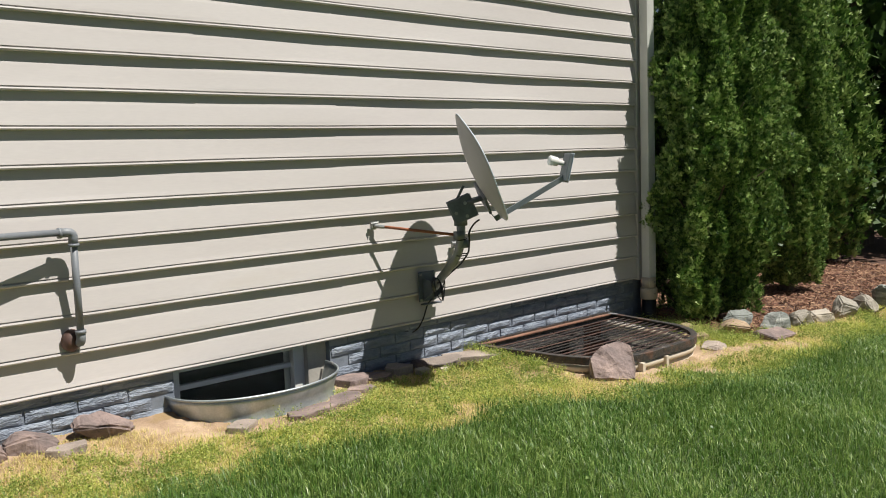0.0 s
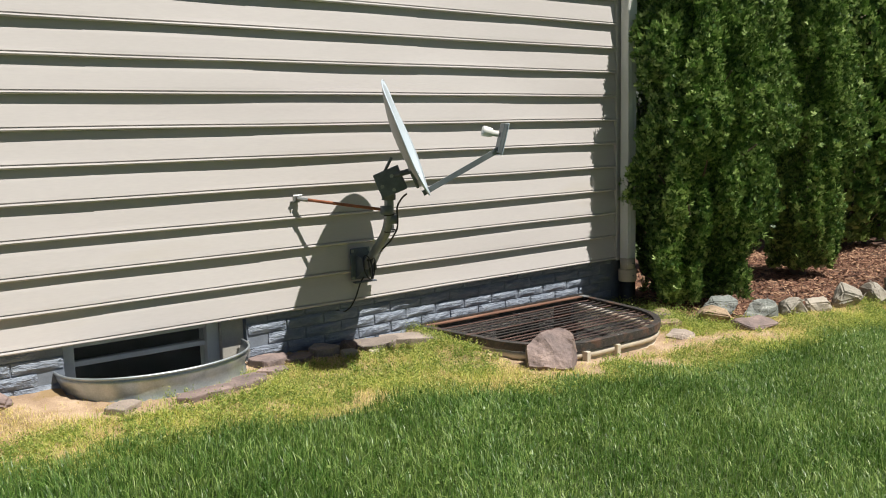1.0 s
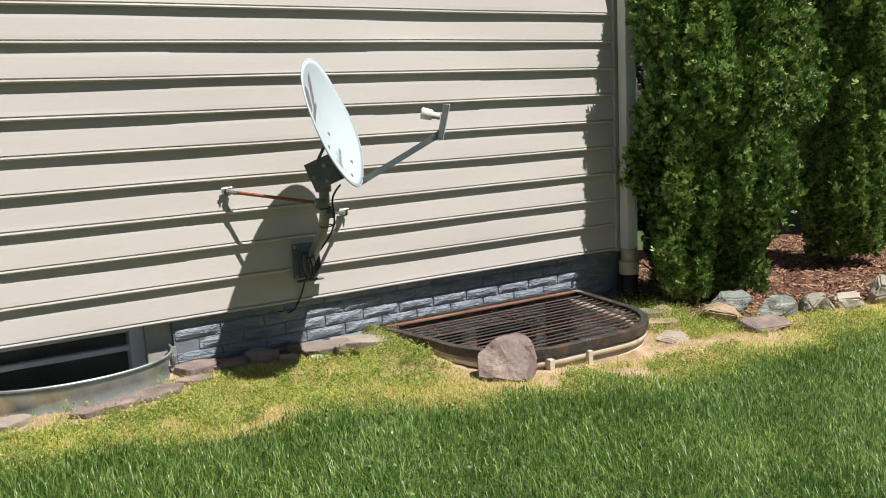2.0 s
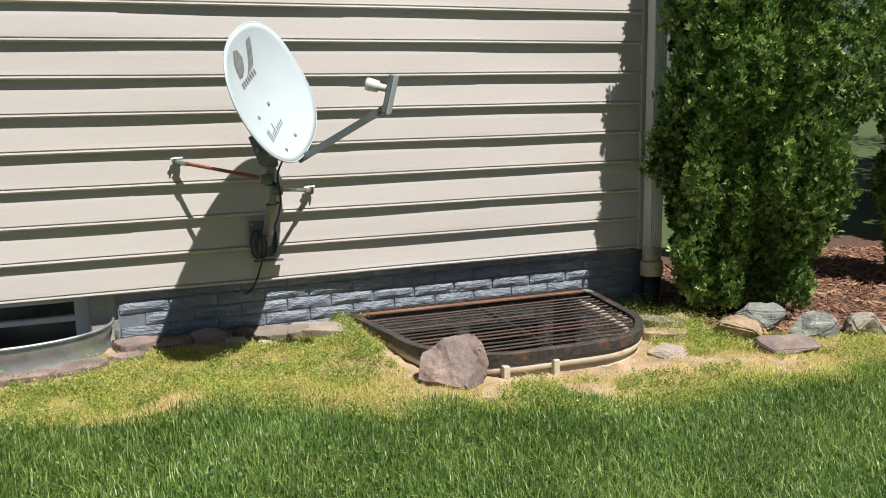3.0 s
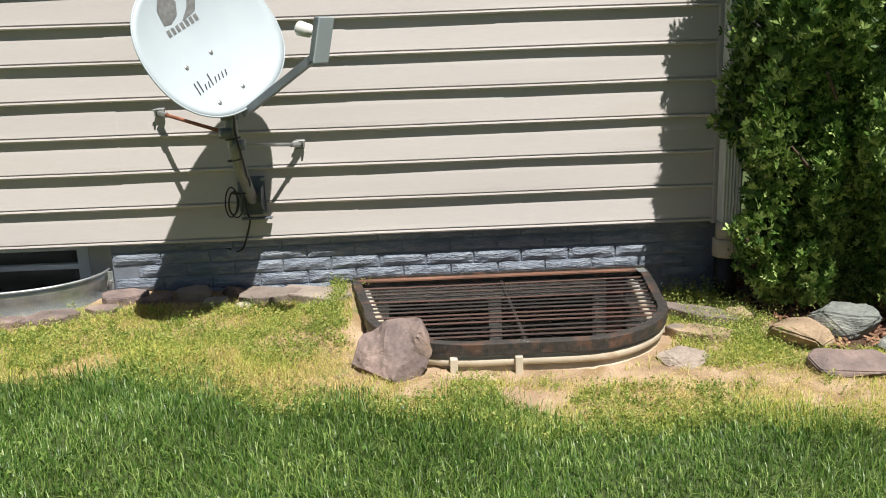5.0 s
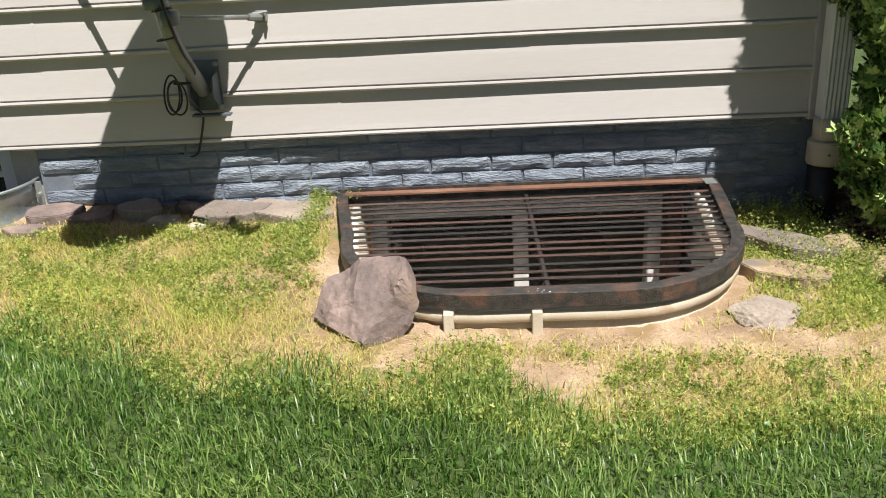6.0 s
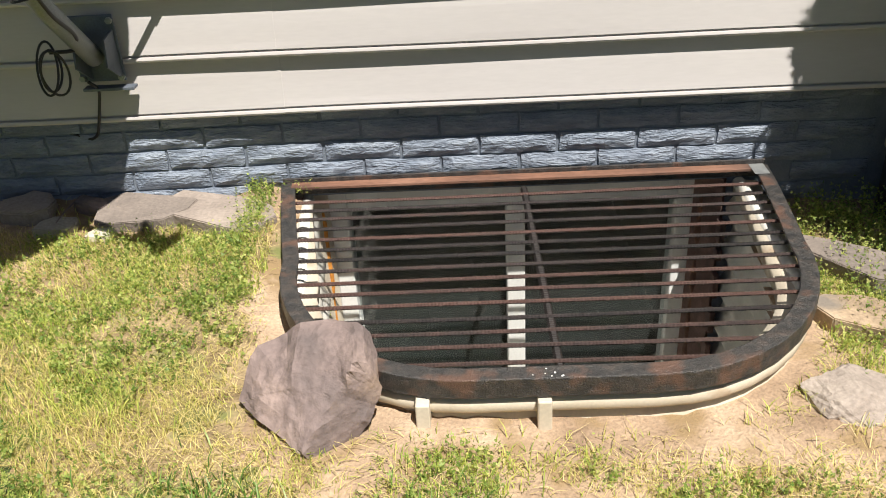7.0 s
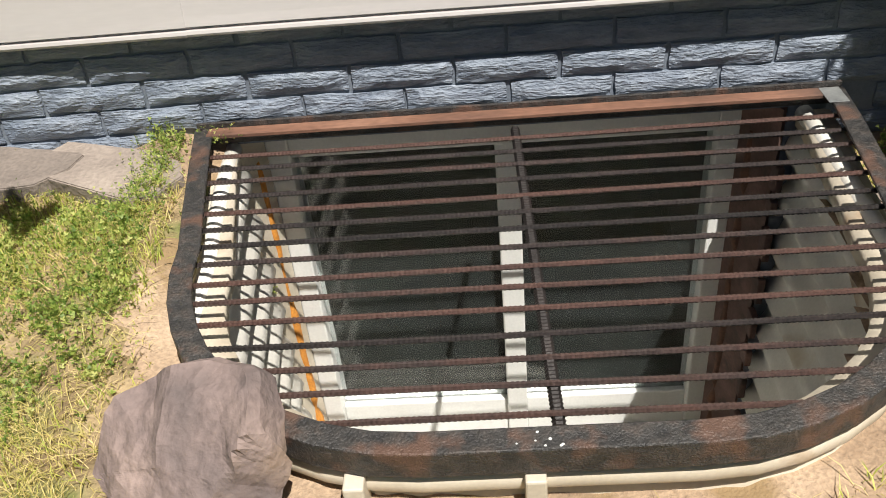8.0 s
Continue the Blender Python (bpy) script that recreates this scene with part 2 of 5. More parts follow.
def tube(bm, path, radius, n=10, closed=False, caps=True, radii=None):
    """A round bar along a path of points."""
    path = [Vector(p) for p in path]
    rings = []
    up = Vector((0, 0, 1))
    last = None
    for i, p in enumerate(path):
        a = path[i - 1] if (i > 0 or closed) else p
        b = path[(i + 1) % len(path)] if (i < len(path) - 1 or closed) else p
        d = (b - a).normalized()
        if last is None:
            s = d.cross(up)
            if s.length < 0.05:
                s = d.cross(Vector((1, 0, 0)))
        else:
            s = last - d * last.dot(d)
        s.normalize()
        last = s
        w = d.cross(s)
        r = radii[i] if radii else radius
        rings.append([bm.verts.new(p + r * (math.cos(k * math.tau / n) * s + math.sin(k * math.tau / n) * w)) for k in range(n)])
    m = len(rings)
    for i in range(m if closed else m - 1):
        a, b = rings[i], rings[(i + 1) % m]
        for k in range(n):
            bm.faces.new((a[k], a[(k + 1) % n], b[(k + 1) % n], b[k]))
    if caps and not closed:
        bm.faces.new(rings[0][::-1])
        bm.faces.new(rings[-1])
    return bm


def arc_path(points, radius=0.05, n=6):
    """A path through corner points with rounded corners."""
    pts = [Vector(p) for p in points]
    out = [pts[0]]
    for a, b, c in zip(pts, pts[1:], pts[2:]):
        u, w = (a - b).normalized(), (c - b).normalized()
        r = min(radius, (a - b).length * 0.45, (c - b).length * 0.45)
        p, q = b + u * r, b + w * r
        for i in range(n + 1):
            t = i / n
            out.append(p * (1 - t) ** 2 + b * 2 * t * (1 - t) + q * t * t)
    out.append(pts[-1])
    return out


def sweep(bm, plan, profile, closed=False):
    """A profile of (outward, z) swept along a plan of (x, y) points; outward is to the right of the way."""
    plan = [Vector((*p, 0)) for p in plan]
    rows = []
    for i, p in enumerate(plan):
        a = plan[max(0, i - 1)] if not closed else plan[i - 1]
        b = plan[min(len(plan) - 1, i + 1)] if not closed else plan[(i + 1) % len(plan)]
        d = (b - a).normalized()
        out = Vector((d.y, -d.x, 0))
        rows.append([bm.verts.new(p + out * o + Vector((0, 0, z))) for o, z in profile])
    k = len(profile)
    for i in range(len(rows) if closed else len(rows) - 1):
        a, b = rows[i], rows[(i + 1) % len(rows)]
        for j in range(k):
            bm.faces.new((a[j], a[(j + 1) % k], b[(j + 1) % k], b[j]))
    if not closed:
        bm.faces.new(rows[0][::-1])
        bm.faces.new(rows[-1])
    bmesh.ops.recalc_face_normals(bm, faces=bm.faces[:])
    return bm


def blades(name, material, pos, height, width, lean, heading, kind="stuff", label="", category="grass", rng=None):
    """Many narrow bent leaves in one mesh: two points at the foot, two at the middle and a tip."""
    n = len(pos)
    side = np.stack([np.cos(heading), np.sin(heading), np.zeros(n)], 1)
    fwd = np.stack([-np.sin(heading), np.cos(heading), np.zeros(n)], 1)
    up = np.array([0, 0, 1.0])
    h, w, l = height[:, None], width[:, None], lean[:, None]
    mid = pos + up * h * 0.55 + fwd * h * l * 0.3
    tip = pos + up * h * (1 - 0.25 * np.abs(l)) + fwd * h * l
    v = np.stack([pos - side * w / 2, pos + side * w / 2, mid + side * w * 0.45, mid - side * w * 0.45, tip], 1).reshape(-1, 3)
    me = bpy.data.meshes.new(name)
    me.vertices.add(5 * n)
    me.vertices.foreach_set("co", v.astype(np.float32).ravel())
    base = (np.arange(n) * 5)[:, None]
    loops = (base + np.array([[0, 1, 2, 3, 3, 2, 4]])).ravel()
    me.loops.add(7 * n)
    me.loops.foreach_set("vertex_index", loops.astype(np.int32))
    me.polygons.add(2 * n)
    starts = (np.arange(n) * 7)[:, None] + np.array([[0, 4]])
    me.polygons.foreach_set("loop_start", starts.ravel().astype(np.int32))
    me.update(calc_edges=True)
    me.validate()
    me.materials.append(material)
    ob = new(name, me)
    return tagged(ob, label, category, "", kind)


# ---- ground ----
def ground_z(x, y):
    """Height of the soil: falls gently to the right and away from the house."""
    x, y = np.asarray(x, float), np.asarray(y, float)
    base = 0.015 - 0.031 * (np.clip(x, -4, 2.2) - 0.4)
    rise = 0.045 * np.exp(np.minimum(y, 0) / 0.3) * np.clip((0.1 - x) / 0.4, 0, 1)
    fall = 0.015 * np.clip(-1 - y, 0, 30)
    roll = 0.012 * np.sin(2.3 * x + 0.7) * np.sin(1.9 * y + 0.4) + 0.006 * np.sin(6.1 * x) * np.sin(5.3 * y + 1)
    bank = 0.042 * np.exp(-((x + 0.05) / 0.1) ** 2) * np.clip((y + 0.75) / 0.25, 0, 1) * (y < 0.05)
    return base + rise - fall + roll + bank


EDGE_X = np.array([-6.0, -3.0, -2.4, -1.2, -0.9, -0.4, 0.2, 0.9, 1.4, 2.1, 2.8, 4.0, 9.0])
EDGE_Y = np.array([-0.76, -0.75, -0.74, -0.85, -0.9, -0.96, -1.16, -1.27, -1.3, -1.33, -1.24, -1.16, -1.1])


def lawn_edge(x):
    return np.interp(x, EDGE_X, EDGE_Y) + 0.035 * np.sin(7 * x) + 0.02 * np.sin(17 * x + 1)


WELL_X0, WELL_X1, WELL_MID = -0.02, 1.25, 0.615


def well_plan(inset=0.0, n=10):
    """The outline of the grated well from its back left corner round the front to the back right one."""
    half = [(0.635, 0.0), (0.622, -0.12), (0.592, -0.32), (0.575, -0.42)]
    for i in range(1, n + 1):
        a = i / n * math.pi / 2
        half.append((0.17 + 0.405 * math.cos(a), -0.42 - 0.45 * math.sin(a)))
    pts = [(WELL_MID - x, y) for x, y in half] + [(WELL_MID + x, y) for x, y in half[::-1]]
    pts = [(x + 0.014 * min(1.0, -y / 0.42), y) for x, y in pts]
    out = []
    for i, p in enumerate(pts):
        a, b = Vector(pts[max(0, i - 1)]), Vector(pts[min(len(pts) - 1, i + 1)])
        d = (b - a).normalized()
        q = Vector(p) - Vector((d.y, -d.x)) * inset
        out.append((q.x, q.y))
    return out


def shell_plan():
    """The plastic well's own outline: set in behind the frame at the wall, close under it round the front."""
    far, near = well_plan(0.062), well_plan(0.03)
    out = []
    for (ax, ay), (bx, by) in zip(far, near):
        k = min(1.0, -by / 0.45)
        out.append((ax + (bx - ax) * k, ay + (by - ay) * k))
    return out


STEEL_MID, STEEL_HALF, STEEL_DEPTH = -1.455, 0.415, 0.335


def inside_wells(x, y, grow=0.0):
    dx = np.abs(x - WELL_MID) - grow
    y = np.where(y < -0.42, y + grow, y)
    a = (y > -0.42) & (dx < 0.565 + 0.05 * np.clip(1 + y / 0.42, 0, 1))
    a |= (y <= -0.42) & (y > -0.855) & ((dx < 0.17) | (((dx - 0.17) / 0.39) ** 2 + ((y + 0.42) / 0.435) ** 2 < 1))
    b = ((x - STEEL_MID) / (STEEL_HALF - 0.01)) ** 2 + (np.minimum(y, 0) / (STEEL_DEPTH - 0.01)) ** 2 < 1
    return a | b


def spaced(lo, hi, step, far, grow=1.35):
    out = list(np.arange(lo, hi + step / 2, step))
    s = step
    while out[-1] < far:
        s = min(s * grow, 60)
        out.append(out[-1] + s)
    s = step
    while out[0] > -far:
        s = min(s * grow, 60)
        out.insert(0, out[0] - s)
    return np.array(out)


def patch_noise(x, y, scale, seed):
    """Smooth noise in numpy, 0 to 1, for uneven growth."""
    r = np.random.default_rng(seed)
    total = np.zeros_like(x)
    for _ in range(7):
        a, k, p = r.uniform(0, math.tau), scale * r.uniform(0.6, 1.6), r.uniform(0, math.tau)
        total += np.sin(k * (x * math.cos(a) + y * math.sin(a)) + p)
    return 0.5 + total / 7


def build_ground():
    gx, gy = spaced(-3.0, 3.4, 0.025, 600), spaced(-3.2, 0.0, 0.025, 600)
    X, Y = np.meshgrid(gx, gy)
    Z = ground_z(X, Y)
    rng = np.random.default_rng(4)
    near = (X > -3.2) & (X < 3.6) & (Y > -3.4) & (Y < 0.2)
    Z = Z + near * rng.normal(0, 0.0022, X.shape)
    ny, nx = X.shape
    verts = np.stack([X, Y, Z], -1).reshape(-1, 3)
    idx = np.arange(ny * nx).reshape(ny, nx)
    quads = np.stack([idx[:-1, :-1], idx[:-1, 1:], idx[1:, 1:], idx[1:, :-1]], -1).reshape(-1, 4)
    cx = (X[:-1, :-1] + X[1:, 1:]).ravel() / 2
    cy = (Y[:-1, :-1] + Y[1:, 1:]).ravel() / 2
    house = (cy > 0.03) & (cx > -6.9) & (cx < 1.6) & (cy < 6.9)
    keep = ~inside_wells(cx, cy, -0.04) & ~house
    quads, cx, cy = quads[keep], cx[keep], cy[keep]
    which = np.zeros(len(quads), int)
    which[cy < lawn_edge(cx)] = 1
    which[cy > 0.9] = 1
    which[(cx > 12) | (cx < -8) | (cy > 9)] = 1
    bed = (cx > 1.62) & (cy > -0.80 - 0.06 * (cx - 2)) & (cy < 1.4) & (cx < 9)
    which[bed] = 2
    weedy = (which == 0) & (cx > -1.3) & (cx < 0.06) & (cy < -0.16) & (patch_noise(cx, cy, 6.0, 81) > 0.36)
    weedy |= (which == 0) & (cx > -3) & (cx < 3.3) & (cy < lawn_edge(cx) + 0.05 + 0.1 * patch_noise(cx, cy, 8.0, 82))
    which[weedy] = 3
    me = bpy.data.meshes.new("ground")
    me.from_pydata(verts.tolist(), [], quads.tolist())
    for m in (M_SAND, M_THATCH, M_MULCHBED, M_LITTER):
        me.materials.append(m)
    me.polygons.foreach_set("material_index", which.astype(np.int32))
    me.polygons.foreach_set("use_smooth", [True] * len(me.polygons))
    me.update()
    return tagged(new("ground", me), "sandy soil running into a lawn and a mulched bed", "ground", "", "structure")


build_ground()

# ---- house: foundation, siding, corner ----
SIDING_Z, COURSE = 0.305, 0.1465
HOUSE_L, HOUSE_R = -6.9, 1.62
W1 = (-1.83, -1.02, -0.42, 0.30)
W2 = (0.02, 1.16, -1.05, 0.055)


def face_out(x):
    """How far the foundation's face stands proud: it runs slightly skew to the siding left of the grated well."""
    return float(np.interp(x, [-0.6, 0.15], [-0.026, 0.0]))


def build_foundation():
    bm = bmesh.new()
    def box(bm, lo, hi):
        cuts = [lo[0]] + [c for c in (-0.6, 0.15) if lo[0] < c < hi[0]] + [hi[0]]
        for a, b in zip(cuts, cuts[1:]):
            r = bmesh.ops.create_cube(bm, size=1)
            for v in r["verts"]:
                k = v.co + Vector((0.5, 0.5, 0.5))
                x = a + k.x * (b - a)
                y = lo[1] + k.y * (hi[1] - lo[1])
                v.co = (x, y + (face_out(x) if y < 0.02 else 0), lo[2] + k.z * (hi[2] - lo[2]))
    y0, y1, lo, hi = 0.013, 0.24, -1.4, 0.34
    xs = [(HOUSE_L, W1[0]), (W1[1], W2[0]), (W2[1], HOUSE_R)]
    for a, b in xs:
        box(bm, (a, y0, lo), (b, y1, hi))
    box(bm, (W1[0], y0, lo), (W1[1], y1, W1[2]))
    box(bm, (W1[0], y0, W1[3]), (W1[1], y1, hi))
    box(bm, (W2[0], y0, lo), (W2[1], y1, W2[2]))
    box(bm, (W2[0], y0, W2[3]), (W2[1], y1, hi))
    box(bm, (HOUSE_R - 0.24, y1, lo), (HOUSE_R, 6.8, hi))
    box(bm, (HOUSE_L, y1, lo), (HOUSE_L + 0.24, 6.8, hi))
    box(bm, (HOUSE_L, 6.8, lo), (HOUSE_R, 7.0, hi))
    return tagged(part("wall_foundation", bm, M_MORTAR), "grey-blue painted brick-pattern concrete foundation below the siding", "foundation wall", "", "structure")


wall_foundation = build_foundation()


def build_upper_wall():
    bm = bmesh.new()
    box(bm, (HOUSE_L, 0.004, 0.345), (HOUSE_R - 0.012, 6.95, 3.2))
    return tagged(part("wall_core", bm, M_SIDING), "beige house wall core behind the vinyl siding", "house wall", "", "structure")


build_upper_wall()


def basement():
    """The room behind the two basement windows; its darkness is painted on as near-black walls."""
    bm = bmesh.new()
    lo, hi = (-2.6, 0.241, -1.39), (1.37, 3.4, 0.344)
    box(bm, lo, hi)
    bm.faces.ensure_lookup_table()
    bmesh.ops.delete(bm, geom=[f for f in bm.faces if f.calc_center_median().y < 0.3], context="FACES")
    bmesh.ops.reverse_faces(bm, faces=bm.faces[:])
    return tagged(part("wall_basement", bm, M_ROOM_SHADE), "basement room behind the windows, its unlit darkness painted near-black", "room", "", "structure")


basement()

SIDING = thing("wall_siding", "beige horizontal vinyl lap siding with overlapped panel ends", "siding", "", "structure")


def siding_panel(x0, x1, z0, proud, rng):
    """One panel of two laps, each with a rolled bottom edge and a groove over it; slightly wavy along its length."""
    prof = [(0.000, 0.0), (-0.029, 0.0), (-0.0322, 0.0025), (-0.0336, 0.006), (-0.0318, 0.0118), (-0.0205, 0.0128), (-0.0205, 0.0172), (-0.0288, 0.0184), (-0.0262, 0.035), (-0.0165, 0.10), (-0.0075, COURSE + 0.001)]
    bm = bmesh.new()
    n = max(2, int((x1 - x0) / 0.12))
    ph = rng
    for lap in range(2):
        rows = []
        for i in range(n + 1):
            x = x0 + (x1 - x0) * i / n
            w = 0.0020 * math.sin(x * 2.1 + ph + 2.3 * lap) + 0.0012 * math.sin(x * 5.3 + 1.7 * ph + lap)
            rows.append([bm.verts.new((x, y - proud - 0.006 + w * min(1, z / 0.05), z0 + lap * COURSE + z + 0.5 * w)) for y, z in prof])
        for a, b in zip(rows, rows[1:]):
            for j in range(len(prof) - 1):
                bm.faces.new((a[j], b[j], b[j + 1], a[j + 1]))
        bm.faces.new(rows[0][::-1])
        bm.faces.new(rows[-1])
    bmesh.ops.recalc_face_normals(bm, faces=bm.faces[:])
    return bm


def build_siding():
    joints = [[-4.2, -1.68, 0.0], [-3.3, -0.95, 0.62], [-4.4, -1.68, -0.01], [-3.2, -0.95, 0.6], [-4.2, -1.67, -0.02], [-3.3, -0.95, 0.65]]
    for r in range(10):
        z0 = SIDING_Z + 2 * COURSE * r
        ends = [HOUSE_L] + joints[r % len(joints)] + [HOUSE_R - 0.10]
        for k in range(len(ends) - 1):
            part("siding_panel", siding_panel(ends[k], ends[k + 1] + (0.025 if k < len(ends) - 2 else 0), z0, 0.0013 * (len(ends) - 1 - k), r * 1.7 + k * 0.2), M_SIDING, SIDING)
    bm = bmesh.new()
    box(bm, (HOUSE_L, -0.006, SIDING_Z - 0.004), (HOUSE_R - 0.1, 0.006, SIDING_Z + 0.012))
    part("starter_strip", bm, M_TRIM, SIDING)
    bm = bmesh.new()
    box(bm, (HOUSE_R - 0.105, -0.042, SIDING_Z - 0.01), (HOUSE_R + 0.02, -0.002, 3.2), 0.004)
    box(bm, (HOUSE_R - 0.02, -0.002, SIDING_Z - 0.01), (HOUSE_R + 0.0205, 0.1, 3.2), 0.004)
    part("corner_post", bm, M_SIDING, SIDING, "beige vinyl outside corner post")


build_siding()


# ---- things on and under the wall ----
def build_downspout():
    top = thing("downspout", "white ribbed downspout with a PVC sleeve at the house corner", "downspout", at=(1.565, -0.09, 0.0))
    bm = bmesh.new()
    w, d = 0.036, 0.03
    prof = []
    for i in range(12):
        s = -w + 2 * w * i / 11
        prof.append((s, -d - (0.004 if i % 2 else 0.0)))
    prof += [(w, d), (-w, d)]
    a = [bm.verts.new((x, y, 0.255)) for x, y in prof]
    b = [bm.verts.new((x, y, 3.15)) for x, y in prof]
    for i in range(len(prof)):
        j = (i + 1) % len(prof)
        bm.faces.new((a[i], a[j], b[j], b[i]))
    bm.faces.new(a[::-1])
    bm.faces.new(b)
    part("pipe", bm, M_TRIM, top)
    bm = bmesh.new()
    tube(bm, [(0, 0, 0.235), (0, 0, 0.315)], 0.047, 20)
    tube(bm, [(0, 0, 0.165), (0, 0, 0.172), (0, 0, 0.236), (0, 0, 0.242)], 0.057, 20, radii=[0.055, 0.058, 0.058, 0.055])
    part("sleeve", bm, M_CREAM, top, "off-white PVC sleeve", True)
    for z in (0.205, 0.285):
        bm = bmesh.new()
        tube(bm, [(-0.012, -0.05, z), (-0.012, -0.062, z)], 0.004, 8)
        part("screw", bm, M_STEEL, top)
    bm = bmesh.new()
    tube(bm, [(0, 0, -0.08), (0, 0, 0.164)], 0.05, 20)
    part("drain_pipe", bm, M_CABLE, top, "black drain pipe going into the ground", True)


build_downspout()


def build_gas_pipe():
    top = thing("gas_pipe", "grey-painted steel gas pipe with elbows entering the siding", "gas pipe")
    x, y, zt, zb = -2.226, -0.092, 0.938, 0.505
    r = 0.0138
    bm = bmesh.new()
    tube(bm, [(x, y, zb + 0.02), (x, y, zt - 0.02)], r, 14)
    part("riser", bm, M_GASPIPE, top, smooth=True)
    bm = bmesh.new()
    tube(bm, [(x - 0.03, y, zt + 0.002), (-4.2, y - 0.4, zt + 0.03)], r, 14)
    part("run", bm, M_GASPIPE, top, smooth=True)
    bm = bmesh.new()
    tube(bm, arc_path([(x - 0.05, y, zt), (x, y, zt), (x, y, zt - 0.05)], 0.03), 0.018, 14)
    tube(bm, [(x - 0.056, y, zt), (x - 0.044, y, zt)], 0.021, 14)
    tube(bm, [(x, y, zt - 0.056), (x, y, zt - 0.044)], 0.021, 14)
    part("elbow", bm, M_GASPIPE, top, "grey elbow fitting at the top", True)
    bm = bmesh.new()
    tube(bm, arc_path([(x, y, zb + 0.045), (x, y, zb), (x, y + 0.06, zb)], 0.03), 0.018, 14)
    tube(bm, [(x, y, zb + 0.036), (x, y, zb + 0.05)], 0.021, 14)
    part("elbow", bm, M_GASPIPE, top, "grey elbow fitting at the bottom", True)
    bm = bmesh.new()
    tube(bm, [(x - 0.02, -0.028, zb + 0.005), (x - 0.012, -0.05, zb + 0.003), (x - 0.004, y + 0.035, zb), (x, y + 0.03, zb)], 0.04, 18, radii=[0.045, 0.043, 0.033, 0.02])
    part("flange", bm, M_FLANGE, top, "rusty brown flange with sealant", True)


build_gas_pipe()


# ---- basement window and its steel well ----
def build_window_one():
    top = tagged(thing("window_1", "small white vinyl basement window half below ground", "window"), kind="structure")
    x0, x1, z0, z1 = W1
    y = 0.06
    def bar(name, lo, hi):
        bm = bmesh.new()
        box(bm, lo, hi, 0.004)
        part(name, bm, M_VINYL, top)
    bar("jamb", (x0, y, z0), (x0 + 0.06, y + 0.09, z1))
    bar("jamb", (-1.19, y - 0.01, z0), (-1.13, y + 0.09, z1))
    bar("head", (x0 + 0.06, y, z1 - 0.03), (-1.19, y + 0.09, z1))
    bar("sill", (x0 + 0.06, y - 0.02, z0), (-1.19, y + 0.09, z0 + 0.04))
    bar("meeting_rail", (x0 + 0.06, y + 0.01, 0.185), (-1.19, y + 0.05, 0.208))
    for a, b in ((z0 + 0.04, 0.185), (0.208, z1 - 0.03)):
        bm = bmesh.new()
        box(bm, (x0 + 0.06, y + 0.028, a), (-1.19, y + 0.034, b))
        g = part("pane", bm, M_GLASS, top)
        g.visible_shadow = False
    bm = bmesh.new()
    box(bm, (-1.13, 0.02, z0), (x1, 0.15, z1), 0.004)
    part("return", bm, M_CONCRETE, top, "pale concrete return beside the frame")


build_window_one()


def steel_plan(n=30, grow=0.0):
    return [(STEEL_MID - (STEEL_HALF + grow) * math.cos(math.pi * i / n), -(STEEL_DEPTH + grow) * math.sin(math.pi * i / n) ** 0.85 + 0.0) for i in range(n + 1)]


def build_steel_well():
    top = thing("window_well", "corrugated galvanised steel window well round a basement window", "window well")
    prof = []
    n = 24
    zs = [0.195 - 0.62 * i / n for i in range(n + 1)]
    for z in zs:
        prof.append((0.011 * math.cos((0.195 - z) / 0.155 * math.tau) - 0.011, z))
    back = [(o - 0.003, z) for o, z in prof[::-1]]
    bm = bmesh.new()
    sweep(bm, steel_plan(), prof + back)
    part("shell", bm, M_GALV, top, smooth=True)
    bm = bmesh.new()
    tube(bm, [(x, y, 0.197) for x, y in steel_plan()], 0.006, 8)
    part("rim", bm, M_GALV, top, "rolled steel rim", True)
    for s in (1,):
        bm = bmesh.new()
        a = STEEL_MID + s * STEEL_HALF
        box(bm, (min(a, a + s * 0.022), -0.034, -0.42), (max(a, a + s * 0.022), -0.028, 0.195), 0.001)
        part("flange", bm, M_GALV, top)
        bm = bmesh.new()
        tube(bm, [(a + s * 0.012, -0.03, 0.15), (a + s * 0.012, -0.05, 0.15)], 0.008, 8)
        part("bolt", bm, M_BRIGHT, top)
    bm = bmesh.new()
    vs = [bm.verts.new((x, y, -0.4)) for x, y in steel_plan()]
    bm.faces.new(vs)
    tagged(part("floor_steel_well", bm, M_MULCHBED), "dark leafy soil at the bottom of the window well", "well floor", "", "structure")


build_steel_well()


